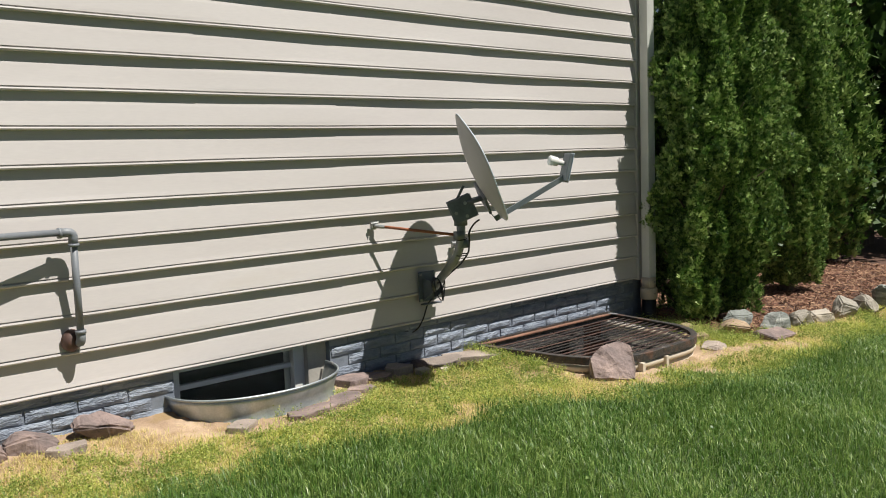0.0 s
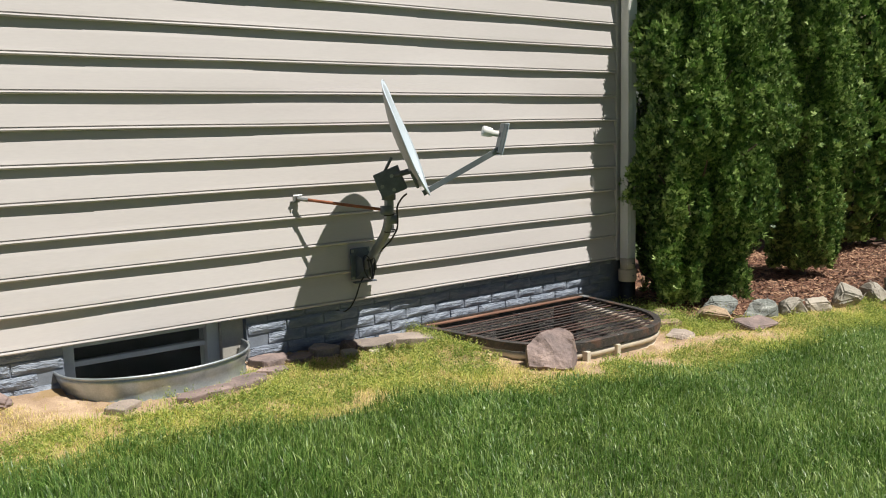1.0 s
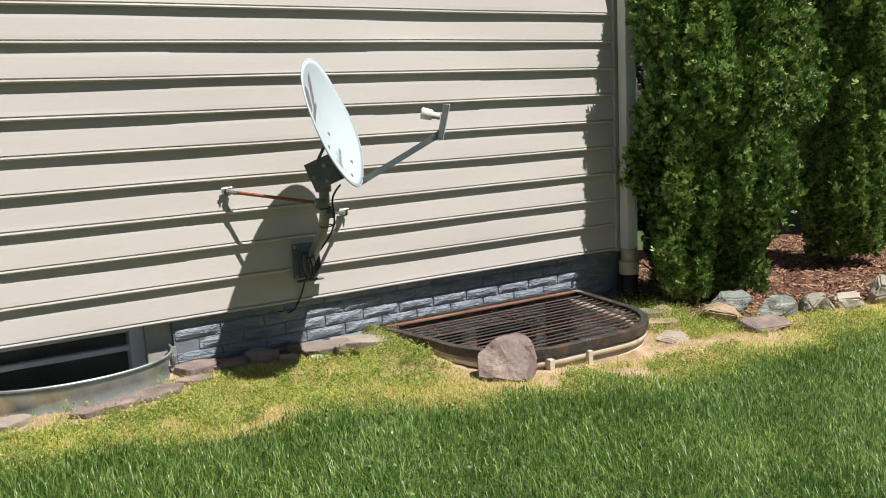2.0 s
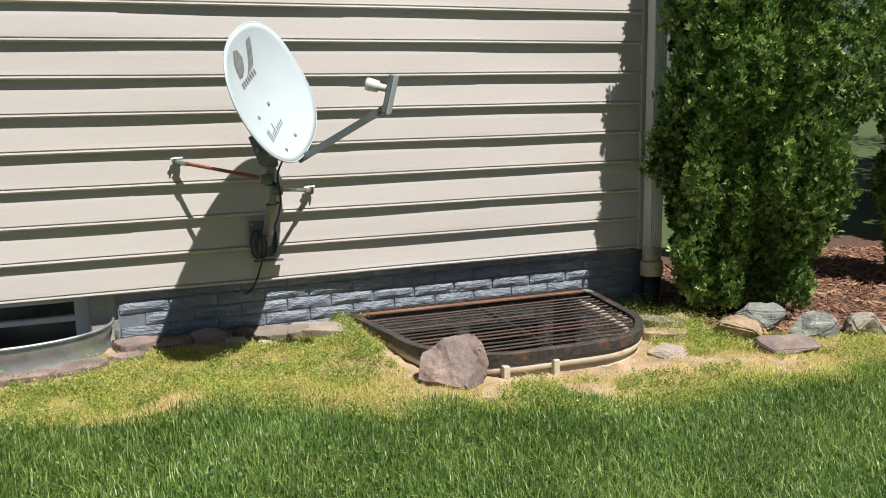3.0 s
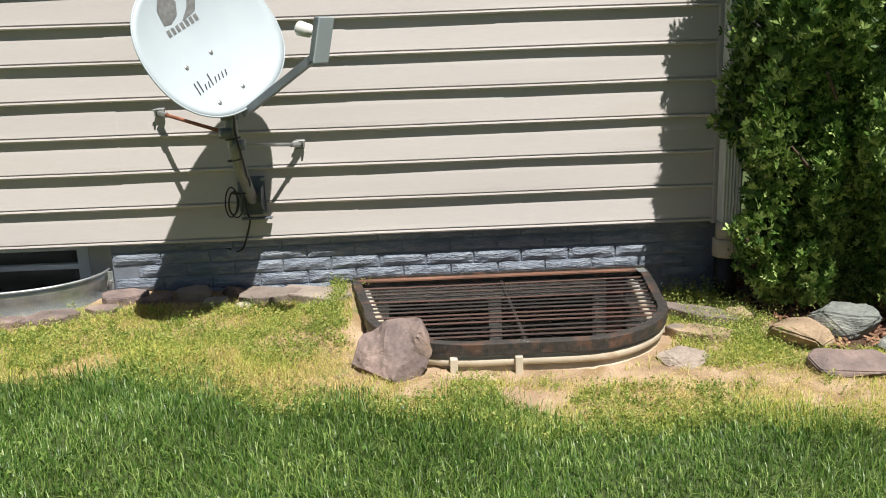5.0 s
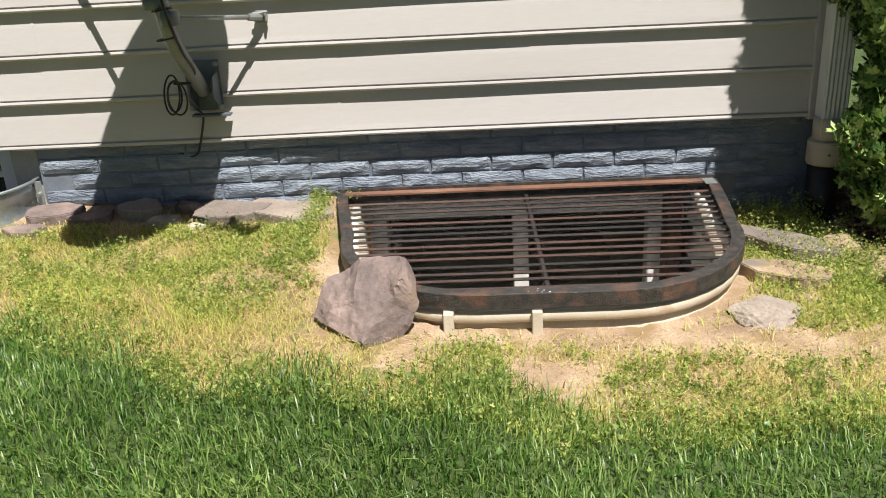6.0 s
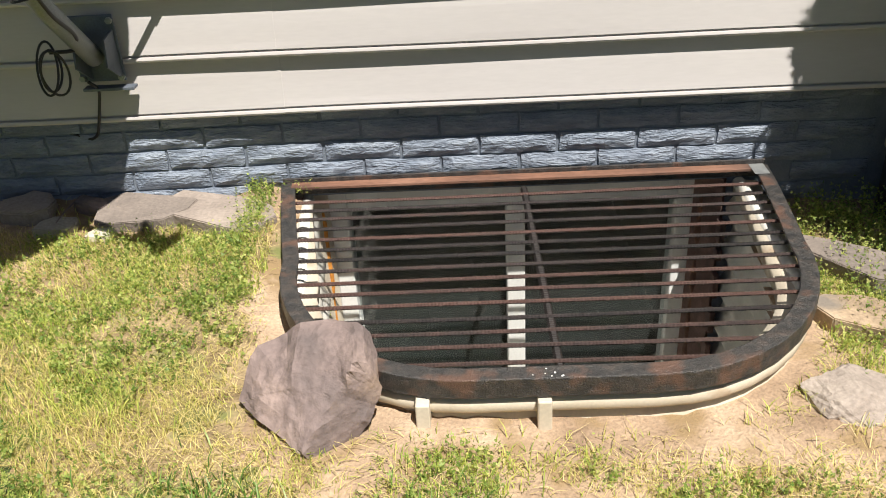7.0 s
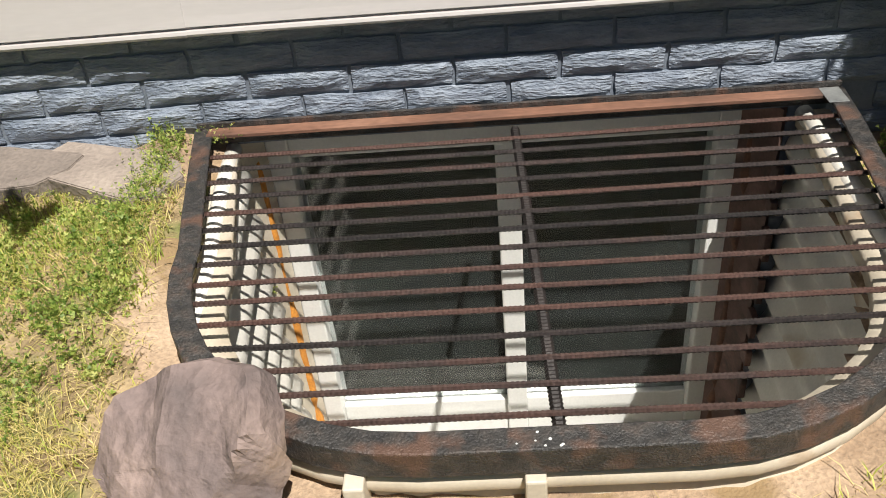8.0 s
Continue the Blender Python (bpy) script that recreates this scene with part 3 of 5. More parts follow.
# ---- egress well with grate ----
def build_plastic_well():
    top = thing("egress_well", "white ribbed plastic egress window well sunk in the ground", "window well")
    prof = []
    n = 60
    for i in range(n + 1):
        z = 0.03 - 1.2 * i / n
        prof.append((0.013 * math.cos((0.03 - z) / 0.12 * math.tau) - 0.013, z))
    prof += [(o + 0.006, z) for o, z in prof[::-1]]
    bm = bmesh.new()
    sweep(bm, shell_plan(), prof)
    part("shell", bm, M_WELL, top, smooth=True)
    bm = bmesh.new()
    rim = shell_plan()
    tube(bm, [(x, y, 0.045) for x, y in rim], 0.017, 12, radii=[0.017 if y > -0.5 else 0.009 for x, y in rim])
    part("rim", bm, M_WELL, top, "rounded white rim", True)
    bm = bmesh.new()
    lip = [(-0.066, 0.052), (-0.014, 0.052), (-0.004, 0.049), (0.001, 0.043), (0.001, 0.028), (-0.004, 0.021), (-0.02, 0.018), (-0.066, 0.018)]
    sweep(bm, well_plan(0.008), lip)
    part("outer_lip", bm, M_CREAM, top, "cream plastic outer lip", True)
    bm = bmesh.new()
    skirt = [(-0.03, 0.016), (-0.014, 0.016), (-0.0125, -0.03), (-0.008, -0.07), (0.002, -0.12), (-0.03, -0.12)]
    sweep(bm, well_plan(0.008), skirt)
    part("outer_skirt", bm, M_CREAM, top, smooth=True)
    bm = bmesh.new()
    tube(bm, [(x, y, -0.022) for x, y in well_plan(0.016)], 0.008, 10)
    part("rib", bm, M_CREAM, top, "cream plastic rib under the lip", True)
    for x in (0.377, 0.595):
        bm = bmesh.new()
        box(bm, (x - 0.013, -0.880, -0.012), (x + 0.013, -0.84, 0.058), 0.003)
        part("clip", bm, M_CREAM, top, "cream plastic clip")
    bm = bmesh.new()
    vs = [bm.verts.new((x, y, -1.12)) for x, y in shell_plan()]
    bm.faces.new(vs)
    tagged(part("floor_egress_well", bm, M_CONCRETE), "grey gravel floor of the egress well", "well floor", "", "structure")


build_plastic_well()


def rebar(a, b, r, rng):
    bm = bmesh.new()
    a, b = Vector(a), Vector(b)
    n = max(4, int((b - a).length / 0.0036))
    sag = rng.uniform(-0.003, 0.002)
    path, radii = [], []
    for i in range(n + 1):
        t = i / n
        path.append(a.lerp(b, t) + Vector((0, 0.0015 * math.sin(t * 5 + sag * 900), sag * math.sin(t * math.pi))))
        radii.append(r * (1.12 if i % 2 else 0.93))
    return tube(bm, path, r, 6, radii=radii)


def inner_x(y, side):
    """The x of the frame's inner edge at a depth y."""
    pts = well_plan(0.035)
    pts = pts[:len(pts) // 2] if side < 0 else pts[len(pts) // 2:][::-1]
    ys = [-p[1] for p in pts]
    return float(np.interp(-y, ys, [p[0] for p in pts]))


def build_grate():
    top = thing("well_grate", "rusty steel rebar grate in a black-painted angle-iron frame over the well", "grate")
    bm = bmesh.new()
    prof = [(0.0, 0.104), (0.0, 0.062), (-0.006, 0.062), (-0.006, 0.097), (-0.037, 0.097), (-0.037, 0.104)]
    plan = [p for p in well_plan(0.0) if p[1] < -0.01]
    plan = [(WELL_X0, -0.012)] + plan + [(WELL_X1, -0.012)]
    sweep(bm, plan, prof)
    fr = part("frame", bm, M_GRATE, top, "black-painted curved angle iron, rust showing through")
    bv = fr.modifiers.new("soft", "BEVEL")
    bv.width, bv.segments, bv.limit_method = 0.0025, 2, "ANGLE"
    bm = bmesh.new()
    box(bm, (WELL_X0 + 0.03, -0.044, 0.098), (WELL_X1 - 0.03, -0.012, 0.1055), 0.001)
    part("back_angle", bm, M_RUSTANGLE, top, "rust-red back angle iron against the wall")
    bm = bmesh.new()
    box(bm, (WELL_X0 + 0.005, -0.0115, 0.07), (WELL_X1 - 0.005, -0.004, 0.116), 0.001)
    part("back_edge", bm, M_GRATE, top, "black tarred edges of the back angle iron")
    bm = bmesh.new()
    box(bm, (WELL_X1 - 0.05, -0.075, 0.1042), (WELL_X1 - 0.012, -0.014, 0.1065), 0.001)
    part("weld_patch", bm, M_BRIGHT, top, "bright bare metal corner")
    rng = random.Random(9)
    for i in range(7):
        bm = bmesh.new()
        x, y = 0.575 + rng.uniform(-0.012, 0.06), -0.853 + rng.uniform(-0.012, 0.012)
        bmesh.ops.create_uvsphere(bm, u_segments=7, v_segments=4, radius=rng.uniform(0.0012, 0.0026))
        bmesh.ops.transform(bm, matrix=Matrix.Translation((x, y, 0.1042)) @ Matrix.Diagonal((1, 1, 0.3, 1)), verts=bm.verts[:])
        part("dropping", bm, M_TRIM, top, "white dried speck")
    rng = random.Random(8)
    for i in range(15):
        y = -0.098 - 0.0502 * i
        part("bar", rebar((inner_x(y, -1) - 0.012, y + rng.uniform(-0.002, 0.002), 0.088), (inner_x(y, 1) + 0.012, y + rng.uniform(-0.002, 0.002), 0.088), 0.0044, rng), M_RUSTBAR, top, smooth=False)
    part("cross_bar", rebar((0.617, -0.05, 0.079), (0.629, -0.835, 0.0765), 0.0085, rng), M_RUSTBAR, top, "thicker rusty cross bar under the others")


build_grate()


def build_window_two():
    top = tagged(thing("window_2", "white vinyl egress window with two tall panes below ground", "window"), kind="structure")
    y = 0.115
    x0, x1, z0, z1 = 0.075, 1.11, W2[2], W2[3]
    def bar(name, lo, hi, m=M_VINYL, label=""):
        bm = bmesh.new()
        box(bm, lo, hi, 0.004)
        return part(name, bm, m, top, label)
    bar("jamb", (x0, y, z0), (x0 + 0.05, y + 0.09, z1))
    bar("jamb", (x1 - 0.05, y, z0), (x1, y + 0.09, z1))
    bar("head", (x0 + 0.05, y, -0.045), (x1 - 0.05, y + 0.09, z1))
    bar("sill", (x0 + 0.05, y - 0.02, z0), (x1 - 0.05, y + 0.09, z0 + 0.07))
    for a, b in ((x0 + 0.05, 0.578), (0.632, x1 - 0.05)):
        bar("sash_rail", (a, y + 0.012, z0 + 0.072), (b, y + 0.07, z0 + 0.14))
        bar("sash_rail", (a, y + 0.02, z0 + 0.142), (b, y + 0.07, z0 + 0.2))
    bar("mullion", (0.578, y + 0.003, z0 + 0.072), (0.632, y + 0.08, -0.045))
    for a, b in ((x0 + 0.05, 0.578), (0.632, x1 - 0.05)):
        bm = bmesh.new()
        box(bm, (a, y + 0.038, z0 + 0.2), (b, y + 0.044, -0.045))
        g = part("pane", bm, M_GLASS, top)
        g.visible_shadow = False
    bar("outer_sill", (W2[0], 0.0, z0 - 0.03), (W2[1], y - 0.012, z0 + 0.012), M_WELL, "white painted sill")
    for s, x, m in ((1, W2[0], M_CREAM), (-1, W2[1], M_BUCK)):
        bm = bmesh.new()
        v = [bm.verts.new((x + s * a, b, z)) for z in (z0 + 0.013, z1) for a, b in ((0.001, 0.014), (0.012, 0.0), (0.0565, y - 0.002), (0.001, y - 0.002))]
        for q in ((0, 1, 2, 3), (7, 6, 5, 4), (0, 4, 5, 1), (1, 5, 6, 2), (2, 6, 7, 3), (3, 7, 4, 0)):
            bm.faces.new([v[k] for k in q])
        bmesh.ops.recalc_face_normals(bm, faces=bm.faces[:])
        part("return", bm, m, top, "rust-brown stained wooden return" if m is M_BUCK else "splayed plaster return beside the frame")
    rng = random.Random(5)
    for x, m, n in ((W2[0] + 0.026, M_FOAM, "foam_bead"), (W2[1] - 0.05, M_RUSTWOOD, "buck_edge")):
        bm = bmesh.new()
        pts = [(x + 0.012 + rng.uniform(-0.004, 0.004), y - 0.034, z0 + 0.02 + i * 0.04) for i in range(int((0.0 - z0) / 0.04))]
        tube(bm, pts, 0.01, 8, radii=[rng.uniform(0.008, 0.016) for _ in pts])
        part(n, bm, m, top, "orange sealing foam" if m is M_FOAM else "rust-brown stained edge", True)
    for x in (W2[0] + 0.006, W2[1] - 0.012):
        bm = bmesh.new()
        z = -0.06
        while z > z0 + 0.1:
            h = rng.uniform(0.03, 0.08)
            box(bm, (x - 0.006, -0.028 - rng.uniform(0, 0.012), z - h), (x + 0.01, 0.006, z), 0.003)
            z -= h + rng.uniform(0.0, 0.06)
        part("flashing", bm, M_BUCK, top, "ragged rust-stained edge where well meets wall")


build_window_two()


# ---- satellite dish ----
def dish_axes():
    az, el, skew = radians(-37.3), radians(21.7), radians(24.1)
    n = Vector((math.cos(el) * math.cos(az), math.cos(el) * math.sin(az), math.sin(el)))
    u = Vector((0, 0, 1)).cross(n).normalized()
    v = n.cross(u)
    return math.cos(skew) * u + math.sin(skew) * v, -math.sin(skew) * u + math.cos(skew) * v, n


DISH = Vector((-0.400, -0.482, 1.125))
DU, DV, DN = dish_axes()
DISH_A, DISH_B, BOWL = 0.332, 0.26, 0.046


def on_dish(a, b, lift=0.0):
    """The point of the bowl at (a, b) metres along its two axes."""
    r2 = (a / DISH_A) ** 2 + (b / DISH_B) ** 2
    return DISH + DU * a + DV * b + DN * (-BOWL * (1 - r2) + lift)


def dish_outline(a):
    """The rim at an angle: an oval with slightly full shoulders."""
    ca, sa = math.cos(a), math.sin(a)
    k = (abs(ca) ** 2.35 + abs(sa) ** 2.35) ** (-1 / 2.35)
    return DISH_A * 0.985 * ca * k, DISH_B * 0.985 * sa * k


def dish_patch(name, outline, material, parent, lift=0.0015, label=""):
    bm = bmesh.new()
    vs = [bm.verts.new(on_dish(a, b, lift)) for a, b in outline]
    f = bm.faces.new(vs)
    bmesh.ops.triangulate(bm, faces=[f])
    return part(name, bm, material, parent, label)


def build_dish():
    top = thing("satellite_dish", "grey-white oval satellite dish on a bent steel mast", "satellite dish")
    bm = bmesh.new()
    rings, n = 12, 72
    layers = []
    for lift in (0.0, -0.004):
        rows = [[bm.verts.new(on_dish(0, 0, lift))]]
        for i in range(1, rings + 1):
            s = i / rings
            row = []
            for k in range(n):
                a = math.tau * k / n
                ra, rb = dish_outline(a)
                row.append(bm.verts.new(on_dish(s * ra, s * rb, lift)))
            rows.append(row)
        layers.append(rows)
    for li, rows in enumerate(layers):
        for k in range(n):
            f = bm.faces.new((rows[0][0], rows[1][k], rows[1][(k + 1) % n]))
            f.material_index = li
        for i in range(1, rings):
            for k in range(n):
                f = bm.faces.new((rows[i][k], rows[i + 1][k], rows[i + 1][(k + 1) % n], rows[i][(k + 1) % n]))
                f.material_index = li
    for k in range(n):
        bm.faces.new((layers[0][-1][k], layers[1][-1][k], layers[1][-1][(k + 1) % n], layers[0][-1][(k + 1) % n]))
    bmesh.ops.recalc_face_normals(bm, faces=bm.faces[:])
    ref = part("reflector", bm, M_DISH, top, "grey-white pressed steel reflector", True)
    ref.data.materials.append(M_DISHBACK)
    bm = bmesh.new()
    tube(bm, [on_dish(*dish_outline(math.tau * k / n), -0.003) for k in range(n)], 0.0032, 8, closed=True)
    part("rim", bm, M_DISH, ref, smooth=True)
    build_dish_marks(ref)
    # back bracket
    def obox(name, centre, half, axes, m, parent, label="", bev=0.004):
        b = bmesh.new()
        box(b, (-half[0], -half[1], -half[2]), half, bev)
        mtx = Matrix((axes[0], axes[1], axes[2])).transposed().to_4x4()
        bmesh.ops.transform(b, matrix=Matrix.Translation(centre) @ mtx, verts=b.verts[:])
        return part(name, b, m, parent, label)
    hub = Vector((-0.405, -0.33, 0.915))
    side = Vector((-DN.y, DN.x, 0)).normalized()
    fwd = Vector((DN.x, DN.y, 0)).normalized()
    up = Vector((0, 0, 1))
    rel = hub + fwd * 0.03 - DISH
    seat = on_dish(0.9 * rel.dot(DU), 0.9 * rel.dot(DV), -0.02)
    obox("back_plate", seat, (0.1, 0.05, 0.007), (DU, DV, DN), M_BRACKET, top, "dark steel back plate")
    for s in (-0.04, 0.0, 0.04):
        b = bmesh.new()
        tube(b, [seat + side * s, hub + fwd * 0.03 + side * s * 0.8 + up * 0.03], 0.012, 8)
        part("link", b, M_BRACKET, top, smooth=True)
    b = bmesh.new()
    tube(b, [hub + up * 0.05 - fwd * 0.015, hub + up * 0.115 + fwd * 0.02], 0.007, 8)
    part("adjuster_rod", b, M_STEEL, top, "thin steel adjuster rod", True)
    for s in (-0.035, 0.035):
        obox("cheek", hub + side * s + fwd * 0.01, (0.062, 0.004, 0.06), (fwd * 0.93 + up * 0.37, side, up * 0.93 - fwd * 0.37), M_BRACKET, top, "dark slotted bracket cheek")
        for q in ((0.02, 0.03), (-0.025, -0.02), (0.03, -0.035)):
            b = bmesh.new()
            c = hub + side * s * 1.1 + fwd * q[0] + up * q[1]
            tube(b, [c, c + side * (0.012 if s > 0 else -0.012)], 0.009, 6)
            part("bolt", b, M_BRIGHT, top)
    obox("bracket_web", hub + fwd * 0.045, (0.006, 0.034, 0.045), (fwd, side, up), M_BRACKET, top)
    bm = bmesh.new()
    tube(bm, [hub + up * -0.085, hub + up * 0.05], 0.034, 16)
    part("clamp", bm, M_BRACKET, top, "dark mast clamp", True)
    bm = bmesh.new()
    mast = arc_path([(-0.405, -0.33, 0.93), (-0.40, -0.325, 0.70), (-0.395, -0.09, 0.485)], 0.11, 8)
    tube(bm, mast, 0.0225, 16)
    part("mast", bm, M_MAST, top, "bent galvanised tube mast", True)
    # wall foot
    bm = bmesh.new()
    box(bm, (-0.46, -0.05, 0.415), (-0.348, -0.044, 0.575), 0.002)
    part("foot_plate", bm, M_BRACKET, top, "dark blue-grey foot plate")
    for x in (-0.432, -0.358):
        bm = bmesh.new()
        v = [bm.verts.new(p) for p in ((x, -0.05, 0.42), (x, -0.05, 0.54), (x, -0.11, 0.53), (x, -0.125, 0.47))]
        bm.faces.new(v)
        r = bmesh.ops.extrude_face_region(bm, geom=bm.faces[:])
        bmesh.ops.translate(bm, vec=(0.004, 0, 0), verts=[g for g in r["geom"] if isinstance(g, bmesh.types.BMVert)])
        bmesh.ops.recalc_face_normals(bm, faces=bm.faces[:])
        part("foot_cheek", bm, M_BRACKET, top)
    for x in (-0.452, -0.356):
        for z in (0.425, 0.562):
            bm = bmesh.new()
            tube(bm, [(x, -0.045, z), (x, -0.06, z)], 0.008, 6)
            part("bolt", bm, M_BRIGHT, top)
    bm = bmesh.new()
    box(bm, (-0.45, -0.075, 0.398), (-0.325, -0.045, 0.405), 0.001)
    part("foot_lip", bm, M_BRACKET, top)
    # stays
    for a, b, m, lab in (((-0.742, -0.055, 0.845), (-0.42, -0.33, 0.782), M_RUSTROD, "rust-red stay rod"), ((-0.193, -0.05, 0.697), (-0.385, -0.32, 0.735), M_BRIGHT, "zinc stay rod")):
        bm = bmesh.new()
        tube(bm, [a, b], 0.0075, 8)
        part("stay", bm, m, top, lab, True)
        bm = bmesh.new()
        d = (Vector(b) - Vector(a)).normalized()
        tube(bm, [Vector(a), Vector(a) + d * 0.05], 0.011, 8)
        box(bm, (a[0] - 0.018, -0.046, a[2] - 0.02), (a[0] + 0.018, -0.04, a[2] + 0.02), 0.002)
        box(bm, (a[0] - 0.02, -0.06, a[2] - 0.012), (a[0] - 0.014, -0.04, a[2] + 0.012), 0.001)
        box(bm, (a[0] + 0.014, -0.06, a[2] - 0.012), (a[0] + 0.02, -0.04, a[2] + 0.012), 0.001)
        tube(bm, [(a[0] - 0.024, -0.055, a[2] + 0.012), (a[0] + 0.024, -0.055, a[2] + 0.016)], 0.005, 6)
        part("stay_bracket", bm, M_BRIGHT, top, "zinc wall bracket")
        bm = bmesh.new()
        tube(bm, [Vector(b) + Vector((0, 0, -0.02)), Vector(b) + Vector((0, 0, 0.02))], 0.029, 14)
        part("stay_clamp", bm, M_STEEL, top, smooth=True)
    # feed arm and receiver
    foot = Vector((-0.318, -0.49, 0.862))
    head = Vector((-0.035, -0.69, 1.05))
    bm = bmesh.new()
    d = (head - foot).normalized()
    s = d.cross(up).normalized()
    w = s.cross(d)
    rows = []
    for p in (seat + DV * -0.05, Vector((-0.318, -0.49, 0.862)), foot.lerp(head, 0.5), head):
        rows.append([bm.verts.new(p + s * a + w * b) for a, b in ((-0.010, -0.0125), (0.010, -0.0125), (0.010, 0.0125), (-0.010, 0.0125))])
    for a, b in zip(rows, rows[1:]):
        for k in range(4):
            bm.faces.new((a[k], a[(k + 1) % 4], b[(k + 1) % 4], b[k]))
    bm.faces.new(rows[0][::-1])
    bm.faces.new(rows[-1])
    bmesh.ops.recalc_face_normals(bm, faces=bm.faces[:])
    part("feed_arm", bm, M_STEEL, top, "square grey feed arm")
    look_at = (DISH + Vector((0, 0, 0.1)) - Vector((-0.02, -0.68, 1.12))).normalized()
    lu = look_at.cross(up).normalized()
    lv = lu.cross(look_at)
    receiver = obox("receiver", Vector((-0.012, -0.695, 1.105)), (0.042, 0.072, 0.009), (lu, lv, look_at), M_STEEL, top, "grey flat receiver housing")
    obox("cover", Vector((-0.012, -0.695, 1.105)) - look_at * 0.012, (0.044, 0.075, 0.003), (lu, lv, look_at), M_DISH, receiver, "pale plastic cover")
    bm = bmesh.new()
    c = Vector((-0.018, -0.685, 1.125))
    tube(bm, [c, c + look_at * 0.03, c + look_at * 0.034, c + look_at * 0.075, c + look_at * 0.08], 0.03, 18, radii=[0.013, 0.014, 0.022, 0.025, 0.021])
    part("feed_horn", bm, M_TRIM, receiver, "white round feed horn", True)
    bm = bmesh.new()
    tube(bm, [head - d * 0.02, Vector((-0.02, -0.69, 1.06))], 0.014, 8)
    part("neck", bm, M_STEEL, receiver, smooth=True)
    build_cable(top)


def build_dish_marks(ref):
    dish_patch("mark", LOGO_A, M_LOGO, ref, label="grey printed swoosh")
    dish_patch("mark", LOGO_B, M_LOGO, ref, label="grey printed swoosh")
    for i in range(7):
        a = -0.134 + 0.0255 * i
        dish_patch("lettering_bar", [(a, 0.078), (a + 0.016, 0.078), (a + 0.016, 0.101), (a, 0.101)], M_LOGO, ref, label="grey printed bar")
    for i in range(9):
        a = -0.195 + 0.021 * i
        h = 0.042 if i in (0, 1, 4) else 0.02
        dish_patch("script_bar", [(a, -0.125), (a + 0.006, -0.125), (a + 0.019, -0.125 + h), (a + 0.013, -0.125 + h)], M_INK, ref, label="dark slanting script stroke")
    for a, b in RIVETS:
        bm = bmesh.new()
        p = on_dish(a, b)
        tube(bm, [p - DN * 0.001, p + DN * 0.004, p + DN * 0.006], 0.007, 10, radii=[0.008, 0.008, 0.004])
        part("rivet", bm, M_BRIGHT, ref)


def build_cable(top):
    bm = bmesh.new()
    path = [(-0.37, -0.43, 0.86), (-0.372, -0.40, 0.845), (-0.385, -0.365, 0.80), (-0.377, -0.36, 0.74), (-0.37, -0.345, 0.69), (-0.372, -0.29, 0.63), (-0.375, -0.2, 0.57), (-0.40, -0.15, 0.52), (-0.45, -0.19, 0.53)]
    path = arc_path(path, 0.03, 4)
    tube(bm, path, 0.0045, 6)
    part("cable", bm, M_CABLE, top, "black coaxial cable", True)
    rng = random.Random(2)
    for i in range(3):
        bm = bmesh.new()
        c = Vector((-0.456 + 0.01 * i, -0.205 - 0.006 * i, 0.498 - 0.004 * i))
        rx, rz = 0.02 + rng.uniform(-0.004, 0.004), 0.05 + rng.uniform(-0.007, 0.007)
        tube(bm, [c + Vector((rx * math.cos(k / 24 * math.tau), 0.02 * math.sin(k / 24 * math.tau + i), rz * math.sin(k / 24 * math.tau))) for k in range(24)], 0.003, 6, closed=True)
        part("cable_coil", bm, M_CABLE, top, "looped black cable", True)
    bm = bmesh.new()
    path = arc_path([(-0.42, -0.1, 0.43), (-0.415, -0.06, 0.40), (-0.44, -0.05, 0.32), (-0.462, -0.03, 0.27), (-0.49, -0.015, 0.25), (-0.55, -0.01, 0.275)], 0.03, 5)
    tube(bm, path, 0.004, 6)
    part("cable", bm, M_CABLE, top, "black cable running down into the foundation", True)
    for z in (0.76, 0.68):
        bm = bmesh.new()
        tube(bm, [(-0.40 + 0.027 * math.cos(k / 16 * math.tau), -0.327 + 0.027 * math.sin(k / 16 * math.tau), z + 0.004 * math.cos(k / 16 * math.tau)) for k in range(16)], 0.003, 5, closed=True)
        part("cable_tie", bm, M_CABLE, top)


LOGO_A = [(-0.127, 0.118), (-0.122, 0.17), (-0.087, 0.209), (-0.045, 0.2), (-0.02, 0.165), (-0.045, 0.128), (-0.09, 0.112)]
LOGO_B = [(0.1, 0.202), (0.085, 0.16), (0.04, 0.11), (-0.04, 0.102), (0.01, 0.13), (0.042, 0.168), (0.06, 0.2)]
RIVETS = [(-0.011, -0.032), (-0.155, -0.028), (-0.007, -0.187), (-0.151, -0.182)]
build_dish()


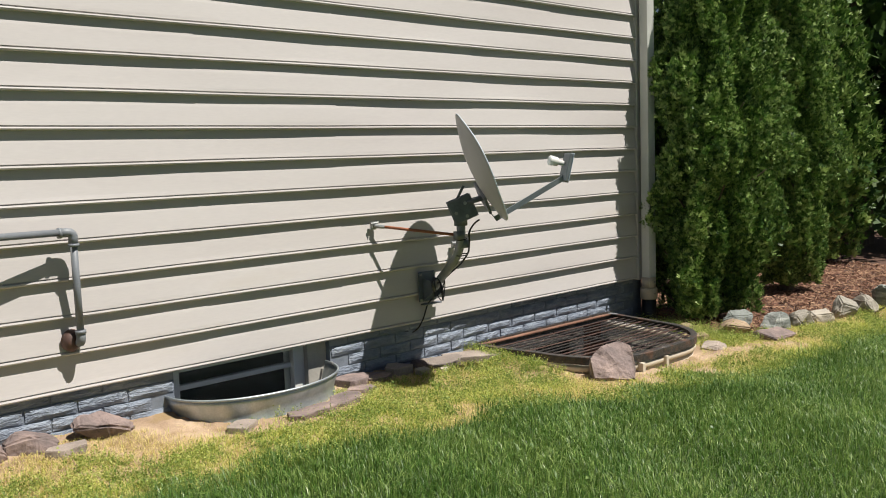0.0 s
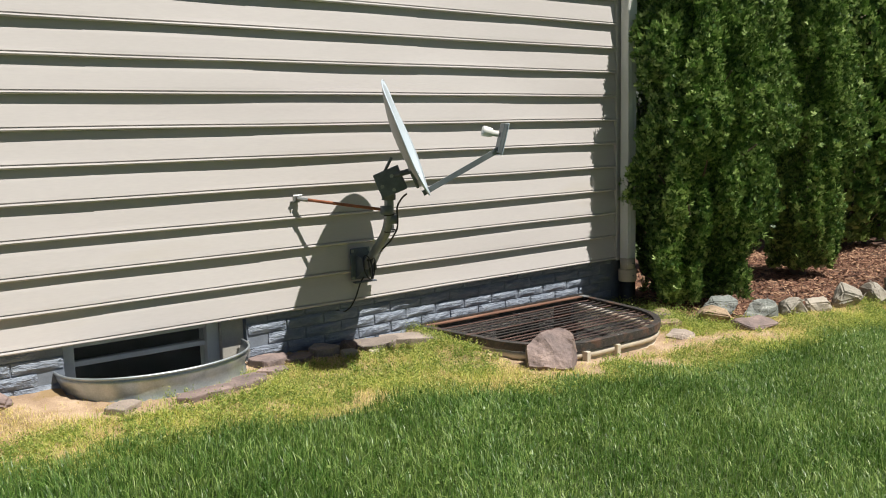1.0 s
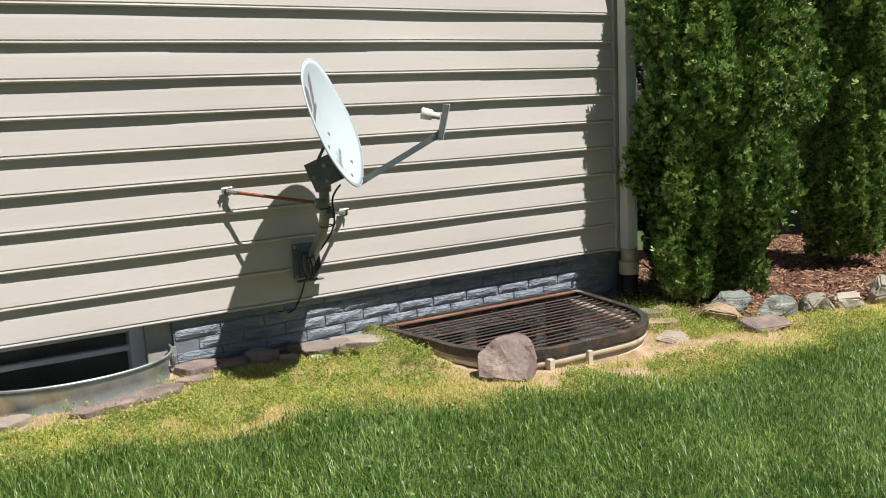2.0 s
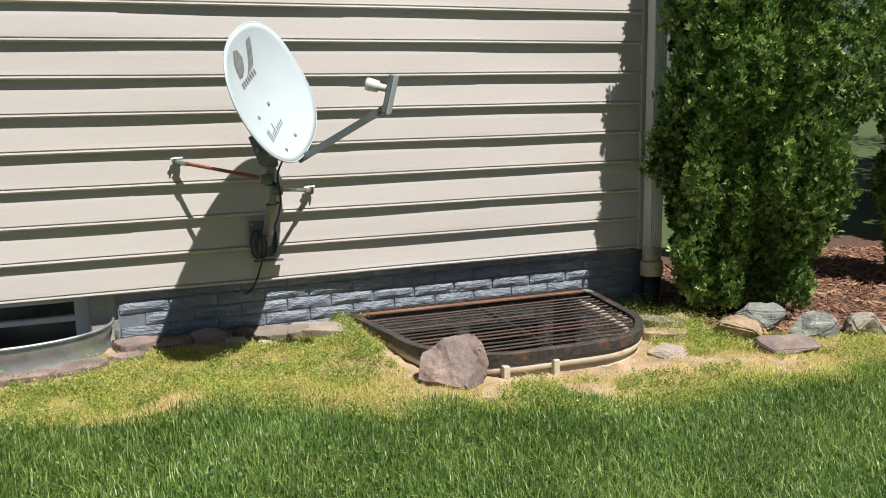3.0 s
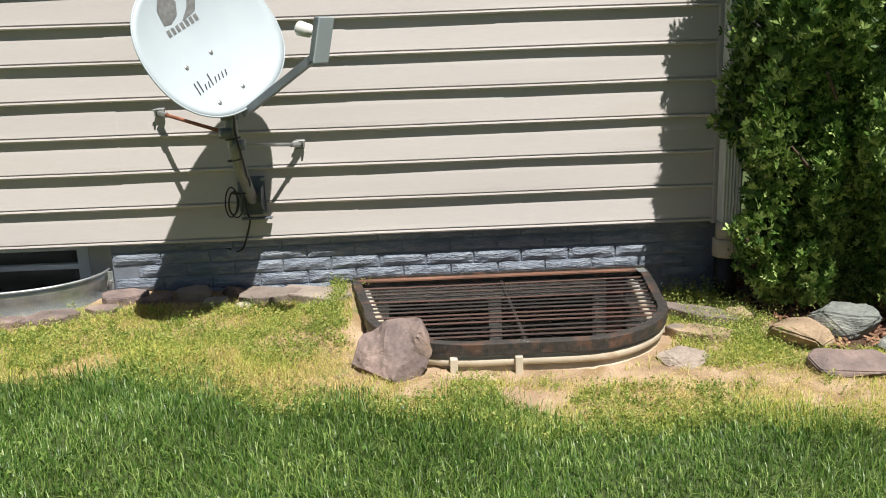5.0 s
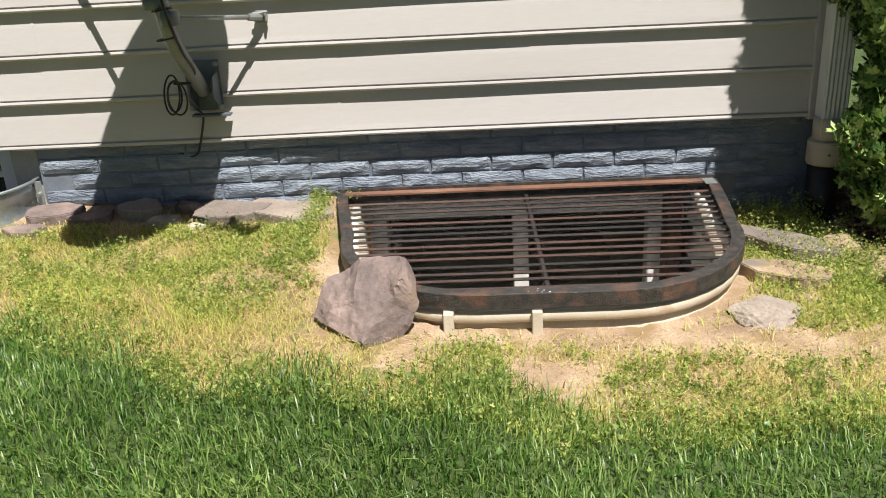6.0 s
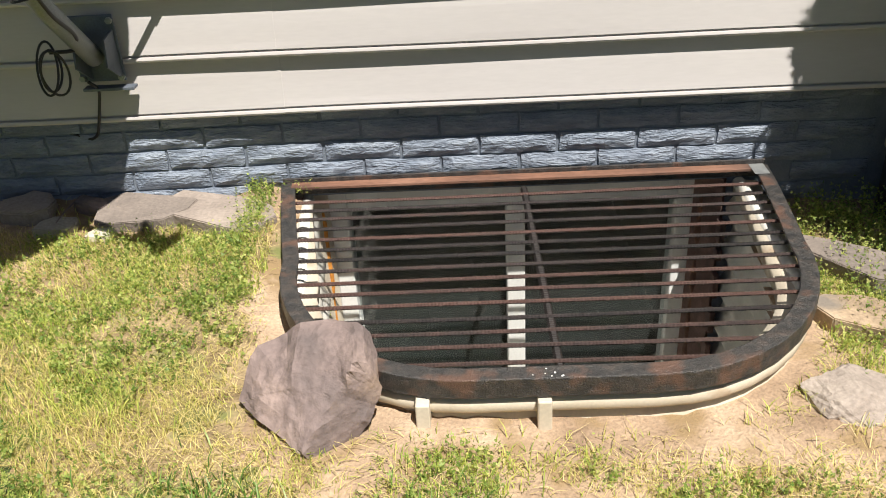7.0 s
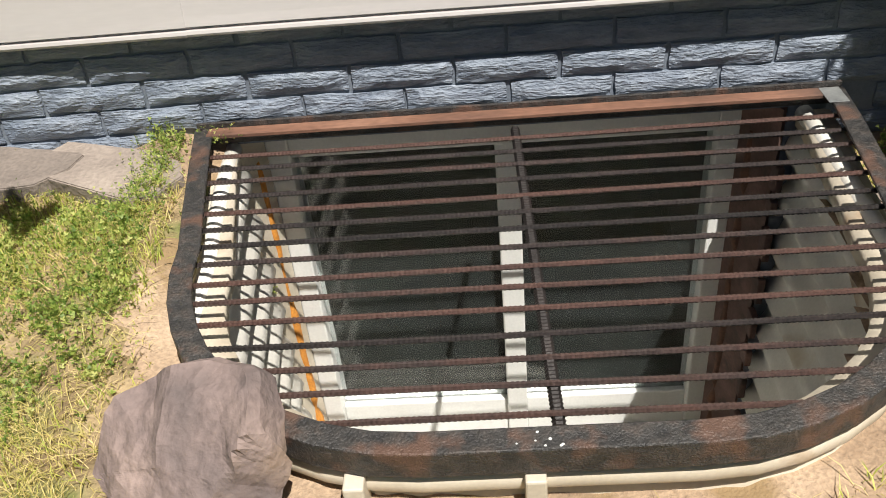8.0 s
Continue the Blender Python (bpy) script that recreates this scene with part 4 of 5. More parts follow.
# ---- stones ----
def rock_mesh(name, size, seed, material, points=19, rough=0.08, flat=False):
    """An angular stone: the hull of random points, its edges worn and its faces uneven."""
    rng = random.Random(seed)
    bm = bmesh.new()
    if flat:
        for k in range(10):
            a = (k + rng.uniform(-0.42, 0.42)) / 10 * math.tau
            ca, sa = math.cos(a), math.sin(a)
            s = rng.uniform(0.7, 1.02) / max(abs(ca), abs(sa)) ** 0.6
            for z in (-0.5, rng.uniform(0.3, 0.5)):
                bm.verts.new((ca * s * size[0] / 2, sa * s * size[1] / 2, z * size[2]))
    else:
        for _ in range(points):
            v = Vector((rng.gauss(0, 1), rng.gauss(0, 1), rng.gauss(0, 1))).normalized()
            bm.verts.new((v.x * size[0] / 2, v.y * size[1] / 2, v.z * size[2] / 2))
    r = bmesh.ops.convex_hull(bm, input=bm.verts[:])
    loose = {g for g in r["geom_interior"] + r["geom_unused"] if isinstance(g, bmesh.types.BMVert)}
    bmesh.ops.delete(bm, geom=list(loose), context="VERTS")
    bmesh.ops.dissolve_limit(bm, angle_limit=radians(12), verts=bm.verts[:], edges=bm.edges[:])
    bmesh.ops.bevel(bm, geom=bm.edges[:], offset=min(size) * 0.05, segments=2, affect="EDGES")
    bmesh.ops.triangulate(bm, faces=bm.faces[:])
    bmesh.ops.subdivide_edges(bm, edges=bm.edges[:], cuts=2, use_grid_fill=True)
    for v in bm.verts:
        k = noise.noise(v.co * 14 + Vector((seed, 0, 0))) + 0.25 * noise.noise(v.co * 40 + Vector((0, seed, 0)))
        v.co += v.co.normalized() * k * (0.13 if flat else rough) * min(size) * 1.2
    return bm_mesh(name, bm, material, False)


def rock(name, x, y, size, seed, material, label, group="", sink=0.35, turn=0.0, flat=False, tilt=0.0, lift=None):
    ob = new(name, rock_mesh(name, size, seed, material, flat=flat))
    z = float(ground_z(x, y)) if lift is None else lift
    ob.matrix_world = pose(x, y, z + size[2] * (0.5 - sink), tilt, 0, turn)
    return tagged(ob, label, "rock" if not flat else "flagstone", group)


def build_leaning_stone():
    """The big slab that leans on the front corner of the grate: a worn outline given thickness behind its split face."""
    outline = [(-0.15, 0.0), (-0.105, 0.085), (-0.035, 0.112), (0.055, 0.118), (0.125, 0.1), (0.143, 0.05), (0.146, 0.0), (0.116, -0.05), (0.072, -0.085), (0.028, -0.12), (-0.035, -0.075), (-0.11, -0.03)]
    bm = bmesh.new()
    rings = []
    for depth, grow in ((0.0, 0.0), (0.0, 0.2), (0.0, 0.4), (0.0, 0.6), (0.0, 0.7), (0.0, 0.8), (0.0, 0.88), (0.0, 0.97), (-0.016, 1.01), (-0.07, 0.98), (-0.085, 0.8), (-0.09, 0.0)):
        ring = []
        for i in range(44):
            f = i / 44 * len(outline)
            a, b = Vector(outline[int(f)]), Vector(outline[(int(f) + 1) % len(outline)])
            p = a.lerp(b, f - int(f)) * max(grow, 0.02)
            d = 0.010 * noise.noise(Vector((p.x * 11, p.y * 11, 3))) + 0.004 * noise.noise(Vector((p.x * 34, p.y * 34, 7)))
            d -= 0.022 * abs(noise.noise(Vector((p.x * 9 + p.y * 5, p.y * 4 - p.x * 3, 11)))) - 0.004
            side = 1 + 0.03 * noise.noise(Vector((i * 0.9, depth * 40, 1)))
            cut = (max(-0.065, -3.0 * max(0.0, p.x * 0.75 - p.y * 0.66 - 0.088)) - 0.22 * max(0.0, p.y - 0.045 + 0.2 * p.x) - 0.18 * max(0.0, -p.x * 0.9 - p.y * 0.4 - 0.03)) if depth >= -0.016 else 0.0
            ring.append(bm.verts.new((p.x * side, p.y * side, depth + d + max(cut, -0.075))))
        rings.append(ring)
    for a, b in zip(rings, rings[1:]):
        for k in range(44):
            bm.faces.new((a[k], a[(k + 1) % 44], b[(k + 1) % 44], b[k]))
    bm.faces.new(rings[0])
    bm.faces.new(rings[-1][::-1])
    bmesh.ops.subdivide_edges(bm, edges=bm.edges[:], cuts=1, use_grid_fill=True)
    for v in bm.verts:
        v.co.z += 0.0035 * noise.noise(Vector(v.co) * 45) + 0.006 * noise.noise(Vector(v.co) * 16)
    bmesh.ops.recalc_face_normals(bm, faces=bm.faces[:])
    ob = part("leaning_stone", bm, M_STONE)
    e1, e2, n = 0.95 * Vector((0.912, -0.248, 0.326)), 1.1 * Vector((0, 0.796, 0.606)), Vector((-0.41, -0.552, 0.726))
    m = Matrix((e1, e2, n)).transposed().to_4x4()
    ob.matrix_world = Matrix.Translation((0.15, -0.866, 0.098)) @ m
    tagged(ob, "purple-grey split stone slab leaning against the grate frame", "rock")


build_leaning_stone()


def build_rocks():
    fl = "flat purple-grey stone bedded against the foundation"
    g1 = "stones along the foundation"
    for i, (x, y, s, turn, m) in enumerate([
            (-2.19, -0.10, (0.31, 0.2, 0.17), 15, M_STONE), (-2.45, -0.11, (0.22, 0.17, 0.14), -20, M_STONE), (-2.62, -0.13, (0.2, 0.17, 0.15), 30, M_STONE),
            (-2.36, -0.22, (0.17, 0.12, 0.06), 5, M_FLAG), (-1.70, -0.36, (0.16, 0.12, 0.05), 40, M_FLAG),
            (-1.38, -0.40, (0.28, 0.13, 0.045), 8, M_STONE), (-1.16, -0.33, (0.25, 0.14, 0.05), 28, M_STONE),
            (-0.95, -0.10, (0.2, 0.15, 0.06), 12, M_STONE), (-0.99, -0.22, (0.17, 0.12, 0.04), -15, M_STONE), (-0.82, -0.13, (0.17, 0.13, 0.05), 20, M_STONE),
            (-0.66, -0.09, (0.17, 0.13, 0.07), -8, M_FLAG), (-0.52, -0.075, (0.12, 0.1, 0.09), 4, M_STONE), (-0.56, -0.17, (0.12, 0.08, 0.05), 4, M_PALE)]):
        rock("stone", x, y, s, 20 + i, m, fl, g1, 0.45, turn, s[2] < 0.085)
    rock("flagstone", -0.37, -0.09, (0.33, 0.18, 0.045), 44, M_FLAG, "pale grey flagstone with a clean broken edge", "flagstones by the grate", 0.3, 8, True)
    rock("flagstone", -0.16, -0.125, (0.37, 0.21, 0.05), 45, M_FLAG, "grey-brown flagstone lying beside the grate", "flagstones by the grate", 0.25, -12, True)
    rock("stone", -0.44, -0.2, (0.08, 0.06, 0.03), 46, M_PALE, "small pale stone chip on the soil", "flagstones by the grate", 0.3, 30, True)
    g2 = "slabs beside the egress well"
    rock("flagstone", 1.36, -0.385, (0.40, 0.15, 0.05), 51, M_FLAG, "brown-grey slab sloping beside the egress well", g2, 0.3, -40, True, lift=-0.005)
    rock("flagstone", 1.285, -0.575, (0.27, 0.14, 0.05), 52, M_TAN, "tan-grey slab beside the egress well", g2, 0.3, -30, True, lift=-0.008)
    rock("flagstone", 1.17, -0.815, (0.24, 0.19, 0.13), 53, M_FLAG, "grey flat stone beside the egress well", g2, 0.62, 5)
    g3 = "stones edging the mulch bed"
    for i, (x, y, s, turn, m, lab) in enumerate([
            (1.50, -0.42, (0.13, 0.11, 0.1), 10, M_TAN, "tan stone edging the mulch bed"), (1.62, -0.70, (0.27, 0.22, 0.14), 25, M_TAN, "tan angular stone edging the mulch bed"),
            (1.83, -0.61, (0.28, 0.15, 0.2), -12, M_GREENSTONE, "layered green-grey stone edging the mulch bed"), (1.68, -0.93, (0.36, 0.23, 0.09), -10, M_STONE, "flat purple-grey stone edging the mulch bed"),
            (1.98, -0.79, (0.27, 0.18, 0.17), -8, M_GREENSTONE, "dark grey-green stone edging the mulch bed"), (2.24, -0.84, (0.25, 0.19, 0.16), 14, M_PALE, "pale grey stone edging the mulch bed"),
            (2.46, -0.88, (0.2, 0.19, 0.23), 40, M_PALE, "rounded pale stone edging the mulch bed"), (2.76, -0.90, (0.25, 0.2, 0.25), 5, M_PALE, "upright pale tan stone edging the mulch bed"),
            (3.06, -0.91, (0.29, 0.2, 0.18), 70, M_PALE, "pale grey stone edging the mulch bed"), (3.36, -0.93, (0.27, 0.2, 0.24), 20, M_GREENSTONE, "grey stone edging the mulch bed"),
            (3.68, -0.95, (0.29, 0.2, 0.2), 20, M_PALE, "pale grey stone edging the mulch bed"), (4.05, -0.98, (0.29, 0.2, 0.2), 50, M_PALE, "pale grey stone edging the mulch bed")]):
        rock("stone", x, y, s, 70 + i, m, lab, g3, 0.3, turn)


build_rocks()


# ---- trees ----
def sprays(name, material, pos, out, size, parent=None, label="", seed=1, up_mix=0.9, fan=5, wide=0.16):
    """Fan-shaped sprays of leaf in one mesh: each a few leaflets from one root, set upright along the outward way."""
    rng = np.random.default_rng(seed)
    n = len(pos)
    axis = out * (1 - up_mix) + np.array([0, 0, up_mix]) + rng.normal(0, 0.28, (n, 3))
    axis /= np.linalg.norm(axis, axis=1, keepdims=True)
    flat = np.cross(axis, out + rng.normal(0, 0.6, (n, 3)))
    flat /= np.linalg.norm(flat, axis=1, keepdims=True) + 1e-9
    nor = np.cross(axis, flat)
    s = size[:, None]
    verts = [pos]
    for k in range(fan):
        a = (k / (fan - 1) - 0.5) * 2.0
        length = (1 - 0.35 * abs(a)) * rng.uniform(0.75, 1.15, (n, 1))
        d = axis * math.cos(a) + flat * math.sin(a) + nor * rng.normal(0, 0.16, (n, 1))
        q = flat * math.cos(a) - axis * math.sin(a)
        tip = pos + d * s * length
        mid = pos + d * s * length * 0.6
        verts += [mid - q * s * wide, tip, mid + q * s * wide]
    per = 1 + 3 * fan
    v = np.stack(verts, 1).reshape(-1, 3)
    base = (np.arange(n) * per)[:, None]
    quad = np.concatenate([np.array([[0, 1 + 3 * k, 2 + 3 * k, 3 + 3 * k]]) for k in range(fan)], 1)
    loops = (base + quad).ravel()
    me = bpy.data.meshes.new(name)
    me.vertices.add(len(v))
    me.vertices.foreach_set("co", v.astype(np.float32).ravel())
    me.loops.add(len(loops))
    me.loops.foreach_set("vertex_index", loops.astype(np.int32))
    me.polygons.add(n * fan)
    me.polygons.foreach_set("loop_start", (np.arange(n * fan) * 4).astype(np.int32))
    me.update(calc_edges=True)
    me.materials.append(material)
    ob = new(name, me)
    if parent is not None:
        ob.parent = parent
    if label:
        ob["label"] = label
    return ob


def arborvitae(x, y, radius, height, count, seed, label, size=0.06, squash=1.0, lean=0.0, hollow=0.0):
    top = thing("arborvitae", label, "tree", "arborvitae beside the house")
    top.location = (x, y, float(ground_z(x, y)))
    rng = np.random.default_rng(seed)
    z = np.where(rng.random(count) < 0.78, rng.uniform(0.02, 0.6, count), rng.uniform(0.6, 1, count)) * height
    ang = rng.uniform(0, math.tau, count)
    t = z / height
    r = radius * np.interp(t, [0, 0.04, 0.075, 0.11, 0.16, 0.3, 0.45, 0.6, 0.8, 0.93, 1], [0.7, 0.72, 0.76, 0.85, 0.97, 1.0, 0.9, 0.76, 0.48, 0.22, 0.03])
    # rounded upright clumps with dark clefts between them
    m = int(height * radius * 95)
    ca, cz = rng.uniform(0, math.tau, m), rng.uniform(0.02, 1, m) * height
    best = np.full(count, 9.0)
    for a, h in zip(ca, cz):
        da = np.angle(np.exp(1j * (ang - a))) * radius
        best = np.minimum(best, (da / 0.075) ** 2 + ((z - h) / 0.19) ** 2)
    cleft = 0.36 * np.clip(np.sqrt(best) - 0.55, 0, 1.1)
    bumps = 0.06 * np.sin(3 * ang + 1.5 * z + seed) * np.sin(2.1 * z + 1.3 * seed)
    for a, h, wa, wd, k in ((3.2, 0.36, 0.4, 0.24, 0.3), (3.3, 0.64, 0.3, 0.16, 0.12), (3.6, 1.15, 0.4, 0.3, -0.08), (3.0, 1.75, 0.3, 0.2, 0.1), (5.4, 1.0, 0.5, 0.5, 0.2), (5.5, 2.0, 0.5, 0.4, 0.14), (4.3, 0.4, 0.4, 0.4, -hollow)):
        bumps = bumps + k * np.exp(-((ang - a) / wa) ** 2 - ((z - h) / wd) ** 2)
    deep = np.where(rng.random(count) < 0.8, rng.uniform(0.94, 1.06, count), rng.uniform(0.5, 0.94, count))
    # small tufts on the clumps, with shade between them
    tuft = patch_noise(ang * radius, z, 42.0, seed + 3) * 0.6 + patch_noise(ang * radius, z, 80.0, seed + 5) * 0.4
    deep = deep + 0.16 * np.clip(tuft - 0.5, -0.5, 0.35) - np.where((tuft < 0.45) & (rng.random(count) < 0.45), rng.uniform(0.05, 0.16, count), 0)
    rr = r * (1 - cleft + bumps) * deep
    out = np.stack([np.cos(ang), np.sin(ang), np.zeros(count)], 1)
    pos = out * rr[:, None] * np.array([1, squash, 1]) + np.array([0, 0, 1]) * z[:, None]
    pos[:, 0] += lean * np.clip(z - 0.5, 0, None)
    sprays("crown", M_FOLIAGE, pos, out, rng.uniform(0.6, 1.25, count) * size, top, "dense upright green leaf sprays", seed, 0.62, 4, 0.15)
    bm = bmesh.new()
    tube(bm, [(0, 0, -0.05), (0.01, 0, height * 0.3), (0, 0.01, height * 0.6), (0, 0, height * 0.94)], 0.05, 8, radii=[0.06, 0.05, 0.035, 0.01])
    r2 = random.Random(seed)
    for i in range(40):
        h = (i + 0.5) / 40 * height * 0.9
        a = r2.uniform(0, math.tau)
        l = radius * 0.8 * (1 - (h / height) ** 2)
        tube(bm, [(0, 0, h), (math.cos(a) * l * 0.5, math.sin(a) * l * 0.5, h + 0.06), (math.cos(a) * l, math.sin(a) * l, h + 0.22)], 0.01, 5, radii=[0.014, 0.01, 0.004])
    part("trunk", bm, M_BARK, top, "hidden brown trunk and limbs")
    return top


arborvitae(1.98, -0.29, 0.51, 3.9, 90000, 11, "tall dense green arborvitae in full sun beside the house corner", 0.036, 0.86, 0.05, 0.34)
arborvitae(3.54, -0.10, 0.36, 4.1, 40000, 12, "tall dense green arborvitae standing in the mulch bed", 0.04)
arborvitae(5.3, 0.45, 0.5, 3.8, 9000, 13, "tall shaded arborvitae at the end of the mulch bed", 0.085)


def shade_tree(x, y, height, spread, seed, count, label):
    """A broadleaf tree: forking limbs with clumps of leaves at their ends."""
    top = thing("broadleaf_tree", label, "tree", "trees beyond the lawn")
    top.location = (x, y, float(ground_z(x, y)))
    rng = random.Random(seed)
    bm = bmesh.new()
    tips = []
    tube(bm, [(0, 0, -0.1), (0.05, 0.03, height * 0.2), (0, 0.08, height * 0.42), (0.1, 0, height * 0.75)], 0.15, 8, radii=[0.2, 0.15, 0.1, 0.03])
    for i in range(26):
        h = rng.uniform(0.1, 0.72) * height
        a = rng.uniform(0, math.tau)
        l = spread * rng.uniform(0.55, 1.0) * (1.15 - 0.6 * h / height)
        p0 = Vector((0, 0, h))
        p1 = Vector((math.cos(a) * l * 0.5, math.sin(a) * l * 0.5, h + l * 0.22))
        p2 = Vector((math.cos(a + 0.2) * l, math.sin(a + 0.2) * l, h + l * rng.uniform(0.15, 0.5)))
        tube(bm, [p0, p1, p2], 0.03, 6, radii=[0.06, 0.035, 0.01])
        tips += [p1, p2, p1.lerp(p2, 0.5)]
        for _ in range(3):
            q = p1.lerp(p2, rng.random()) + Vector((rng.gauss(0, 1), rng.gauss(0, 1), rng.gauss(0, 0.6))) * l * 0.25
            tube(bm, [p1.lerp(p2, 0.4), q], 0.012, 5, radii=[0.015, 0.005])
            tips.append(q)
    part("trunk", bm, M_BARK, top, "dark forking trunk and limbs")
    g = np.random.default_rng(seed)
    t = np.array([tuple(p) for p in tips])
    pick = g.integers(0, len(t), count)
    off = g.normal(0, 1, (count, 3)) * np.array([0.42, 0.42, 0.34]) * spread * 0.33
    pos = t[pick] + off
    out = off / (np.linalg.norm(off, axis=1, keepdims=True) + 1e-6)
    sprays("crown", M_FARLEAF, pos, out, g.uniform(0.09, 0.2, count), top, "loose dark green leaves", seed, 0.25, 4, 0.26)


shade_tree(7.4, 0.9, 5.5, 2.0, 5, 9000, "dark broadleaf tree behind the arborvitae")
shade_tree(10.5, 3.0, 8.0, 3.0, 6, 9000, "dark broadleaf tree beyond the lawn")
shade_tree(14.0, 0.5, 9.0, 3.5, 7, 8000, "distant broadleaf tree beyond the lawn")
shade_tree(17.5, 6.5, 10.0, 4.0, 8, 8000, "distant broadleaf tree against the sky")


# ---- mulch, grass and weeds ----
def build_mulch():
    rng = np.random.default_rng(21)
    n = 9000
    x = rng.uniform(1.6, 5.5, n)
    y = rng.uniform(-0.95, 0.9, n)
    keep = y > -0.79 - 0.06 * (x - 2)
    x, y = x[keep], y[keep]
    n = len(x)
    z = ground_z(x, y) + rng.uniform(0.002, 0.02, n)
    l, w = rng.uniform(0.02, 0.07, n), rng.uniform(0.006, 0.014, n)
    a, tilt = rng.uniform(0, math.tau, n), rng.normal(0, 0.35, n)
    d = np.stack([np.cos(a) * np.cos(tilt), np.sin(a) * np.cos(tilt), np.sin(tilt)], 1) * l[:, None] / 2
    s = np.stack([-np.sin(a), np.cos(a), rng.normal(0, 0.3, n)], 1) * w[:, None] / 2
    c = np.stack([x, y, z], 1)
    up = np.array([0, 0, 0.006])
    v = np.stack([c - d - s, c + d - s * 0.6, c + d + s * 0.6, c - d + s, c - d * 0.8 + up, c + d * 0.8 + up], 1).reshape(-1, 3)
    faces = []
    for i in range(n):
        b = 6 * i
        faces += [(b, b + 1, b + 5, b + 4), (b + 1, b + 2, b + 5), (b + 2, b + 3, b + 4, b + 5), (b + 3, b, b + 4)]
    me = bpy.data.meshes.new("mulch")
    me.from_pydata(v.tolist(), [], faces)
    me.materials.append(M_CHIP)
    tagged(new("mulch", me), "red-brown shredded bark mulch in the bed", "mulch", "", "stuff")


build_mulch()


def build_lawn():
    rng = np.random.default_rng(31)
    xs, ys, hs, ws = [], [], [], []
    for x0, x1, y0, y1, n, h, w in ((-3.2, 2.6, -3.3, -0.45, 310000, 0.046, 0.0029), (2.6, 6.5, -3.6, -0.9, 60000, 0.062, 0.006), (6.5, 14, -6, 3.5, 28000, 0.07, 0.014), (-6, -3.2, -3.2, -0.4, 9000, 0.06, 0.007), (-5, 7, -6.5, -3.3, 14000, 0.06, 0.01)):
        x, y = rng.uniform(x0, x1, n), rng.uniform(y0, y1, n)
        if x0 > 6:
            keep = (y < -1.0) | (y > 1.5)
        else:
            keep = y < lawn_edge(x) + rng.normal(0, 0.04, n) + 0.16 * (patch_noise(x, y, 9.0, 61) - 0.5)
        x, y = x[keep], y[keep]
        g = patch_noise(x, y, 3.0, 5)
        xs.append(x), ys.append(y)
        hs.append(h * rng.uniform(0.55, 1.25, len(x)) * (0.75 + 0.5 * g))
        ws.append(w * rng.uniform(0.6, 1.3, len(x)))
    x, y, h, w = (np.concatenate(a) for a in (xs, ys, hs, ws))
    n = len(x)
    pos = np.stack([x, y, ground_z(x, y) - 0.004], 1)
    flow = 2.2 * patch_noise(x, y, 2.0, 9) * math.tau
    blades("lawn_grass", M_LAWN, pos, h, w, np.abs(rng.normal(0.5, 0.36, n)), flow + rng.normal(0, 1.7, n), label="lush dark green mown lawn grass", category="grass")

    # clover among the blades
    m = 4500
    x, y = rng.uniform(-3.0, 3.5, m), rng.uniform(-3.2, -0.7, m)
    keep = (y < lawn_edge(x)) & (patch_noise(x, y, 4.0, 33) > 0.5)
    x, y = x[keep], y[keep]
    p = np.stack([x, y, ground_z(x, y) + rng.uniform(0.03, 0.055, len(x))], 1)
    ob = sprays("clover", M_LAWN, p, rng.normal(0, 1, p.shape), rng.uniform(0.006, 0.012, len(x)), None, "", 34, 0.1, 3, 0.4)
    tagged(ob, "small round clover leaves among the lawn grass", "clover", "", "stuff")


build_lawn()


BARE = [(0.60, -1.09, 0.13, 0.10, 1.2), (0.50, -0.92, 0.34, 0.035, 1.1), (0.97, -0.93, 0.2, 0.06, 1.0), (1.22, -0.97, 0.13, 0.06, 0.9), (0.24, -1.07, 0.08, 0.05, 0.8), (-1.95, -0.27, 0.35, 0.13, 0.8),
        (-0.42, -0.42, 0.08, 0.04, 0.5), (-0.1, -0.62, 0.06, 0.05, 0.5), (-0.75, -0.5, 0.1, 0.06, 0.4), (-0.02, -0.3, 0.02, 0.06, 0.6)]
LUSH = [(0.40, -1.10, 0.12, 0.06, 0.5), (0.69, -0.99, 0.035, 0.05, 0.7), (0.46, -0.97, 0.035, 0.02, 1.1), (0.95, -1.10, 0.2, 0.09, 0.45), (-0.22, -0.7, 0.12, 0.1, 0.35), (-0.55, -0.62, 0.2, 0.1, 0.3),
        (-0.1, -0.42, 0.06, 0.15, 0.3), (-0.35, -0.33, 0.1, 0.06, 0.35), (1.52, -0.56, 0.12, 0.16, 0.8), (1.45, -0.85, 0.2, 0.1, 0.5)]


def spots(x, y, rows):
    return sum(k * np.exp(-(((x - a) / u) ** 2 + ((y - b) / w) ** 2)) for a, b, u, w, k in rows)


def on_strip(x, y, rng):
    """Where the poor strip between lawn and house grows anything: off the wells, the stones' bed and the mulch."""
    ok = ~inside_wells(x, y) & ~inside_wells(x, y, 0.035) & ~((x > 1.55) & (y > -0.8 - 0.06 * (x - 2)))
    ok &= ~((x < 0.0) & (y > -0.2 + 0.1 * patch_noise(x, y, 9, 2)) & (rng.random(len(x)) > 0.08))
    ok &= ~((((x - STEEL_MID) / 0.6) ** 2 + (y / 0.5) ** 2 < 1) & (rng.random(len(x)) > 0.15))
    return ok & ((y < -0.9) | (x < 0) | (x > 1.2) | (rng.random(len(x)) < 0.3))


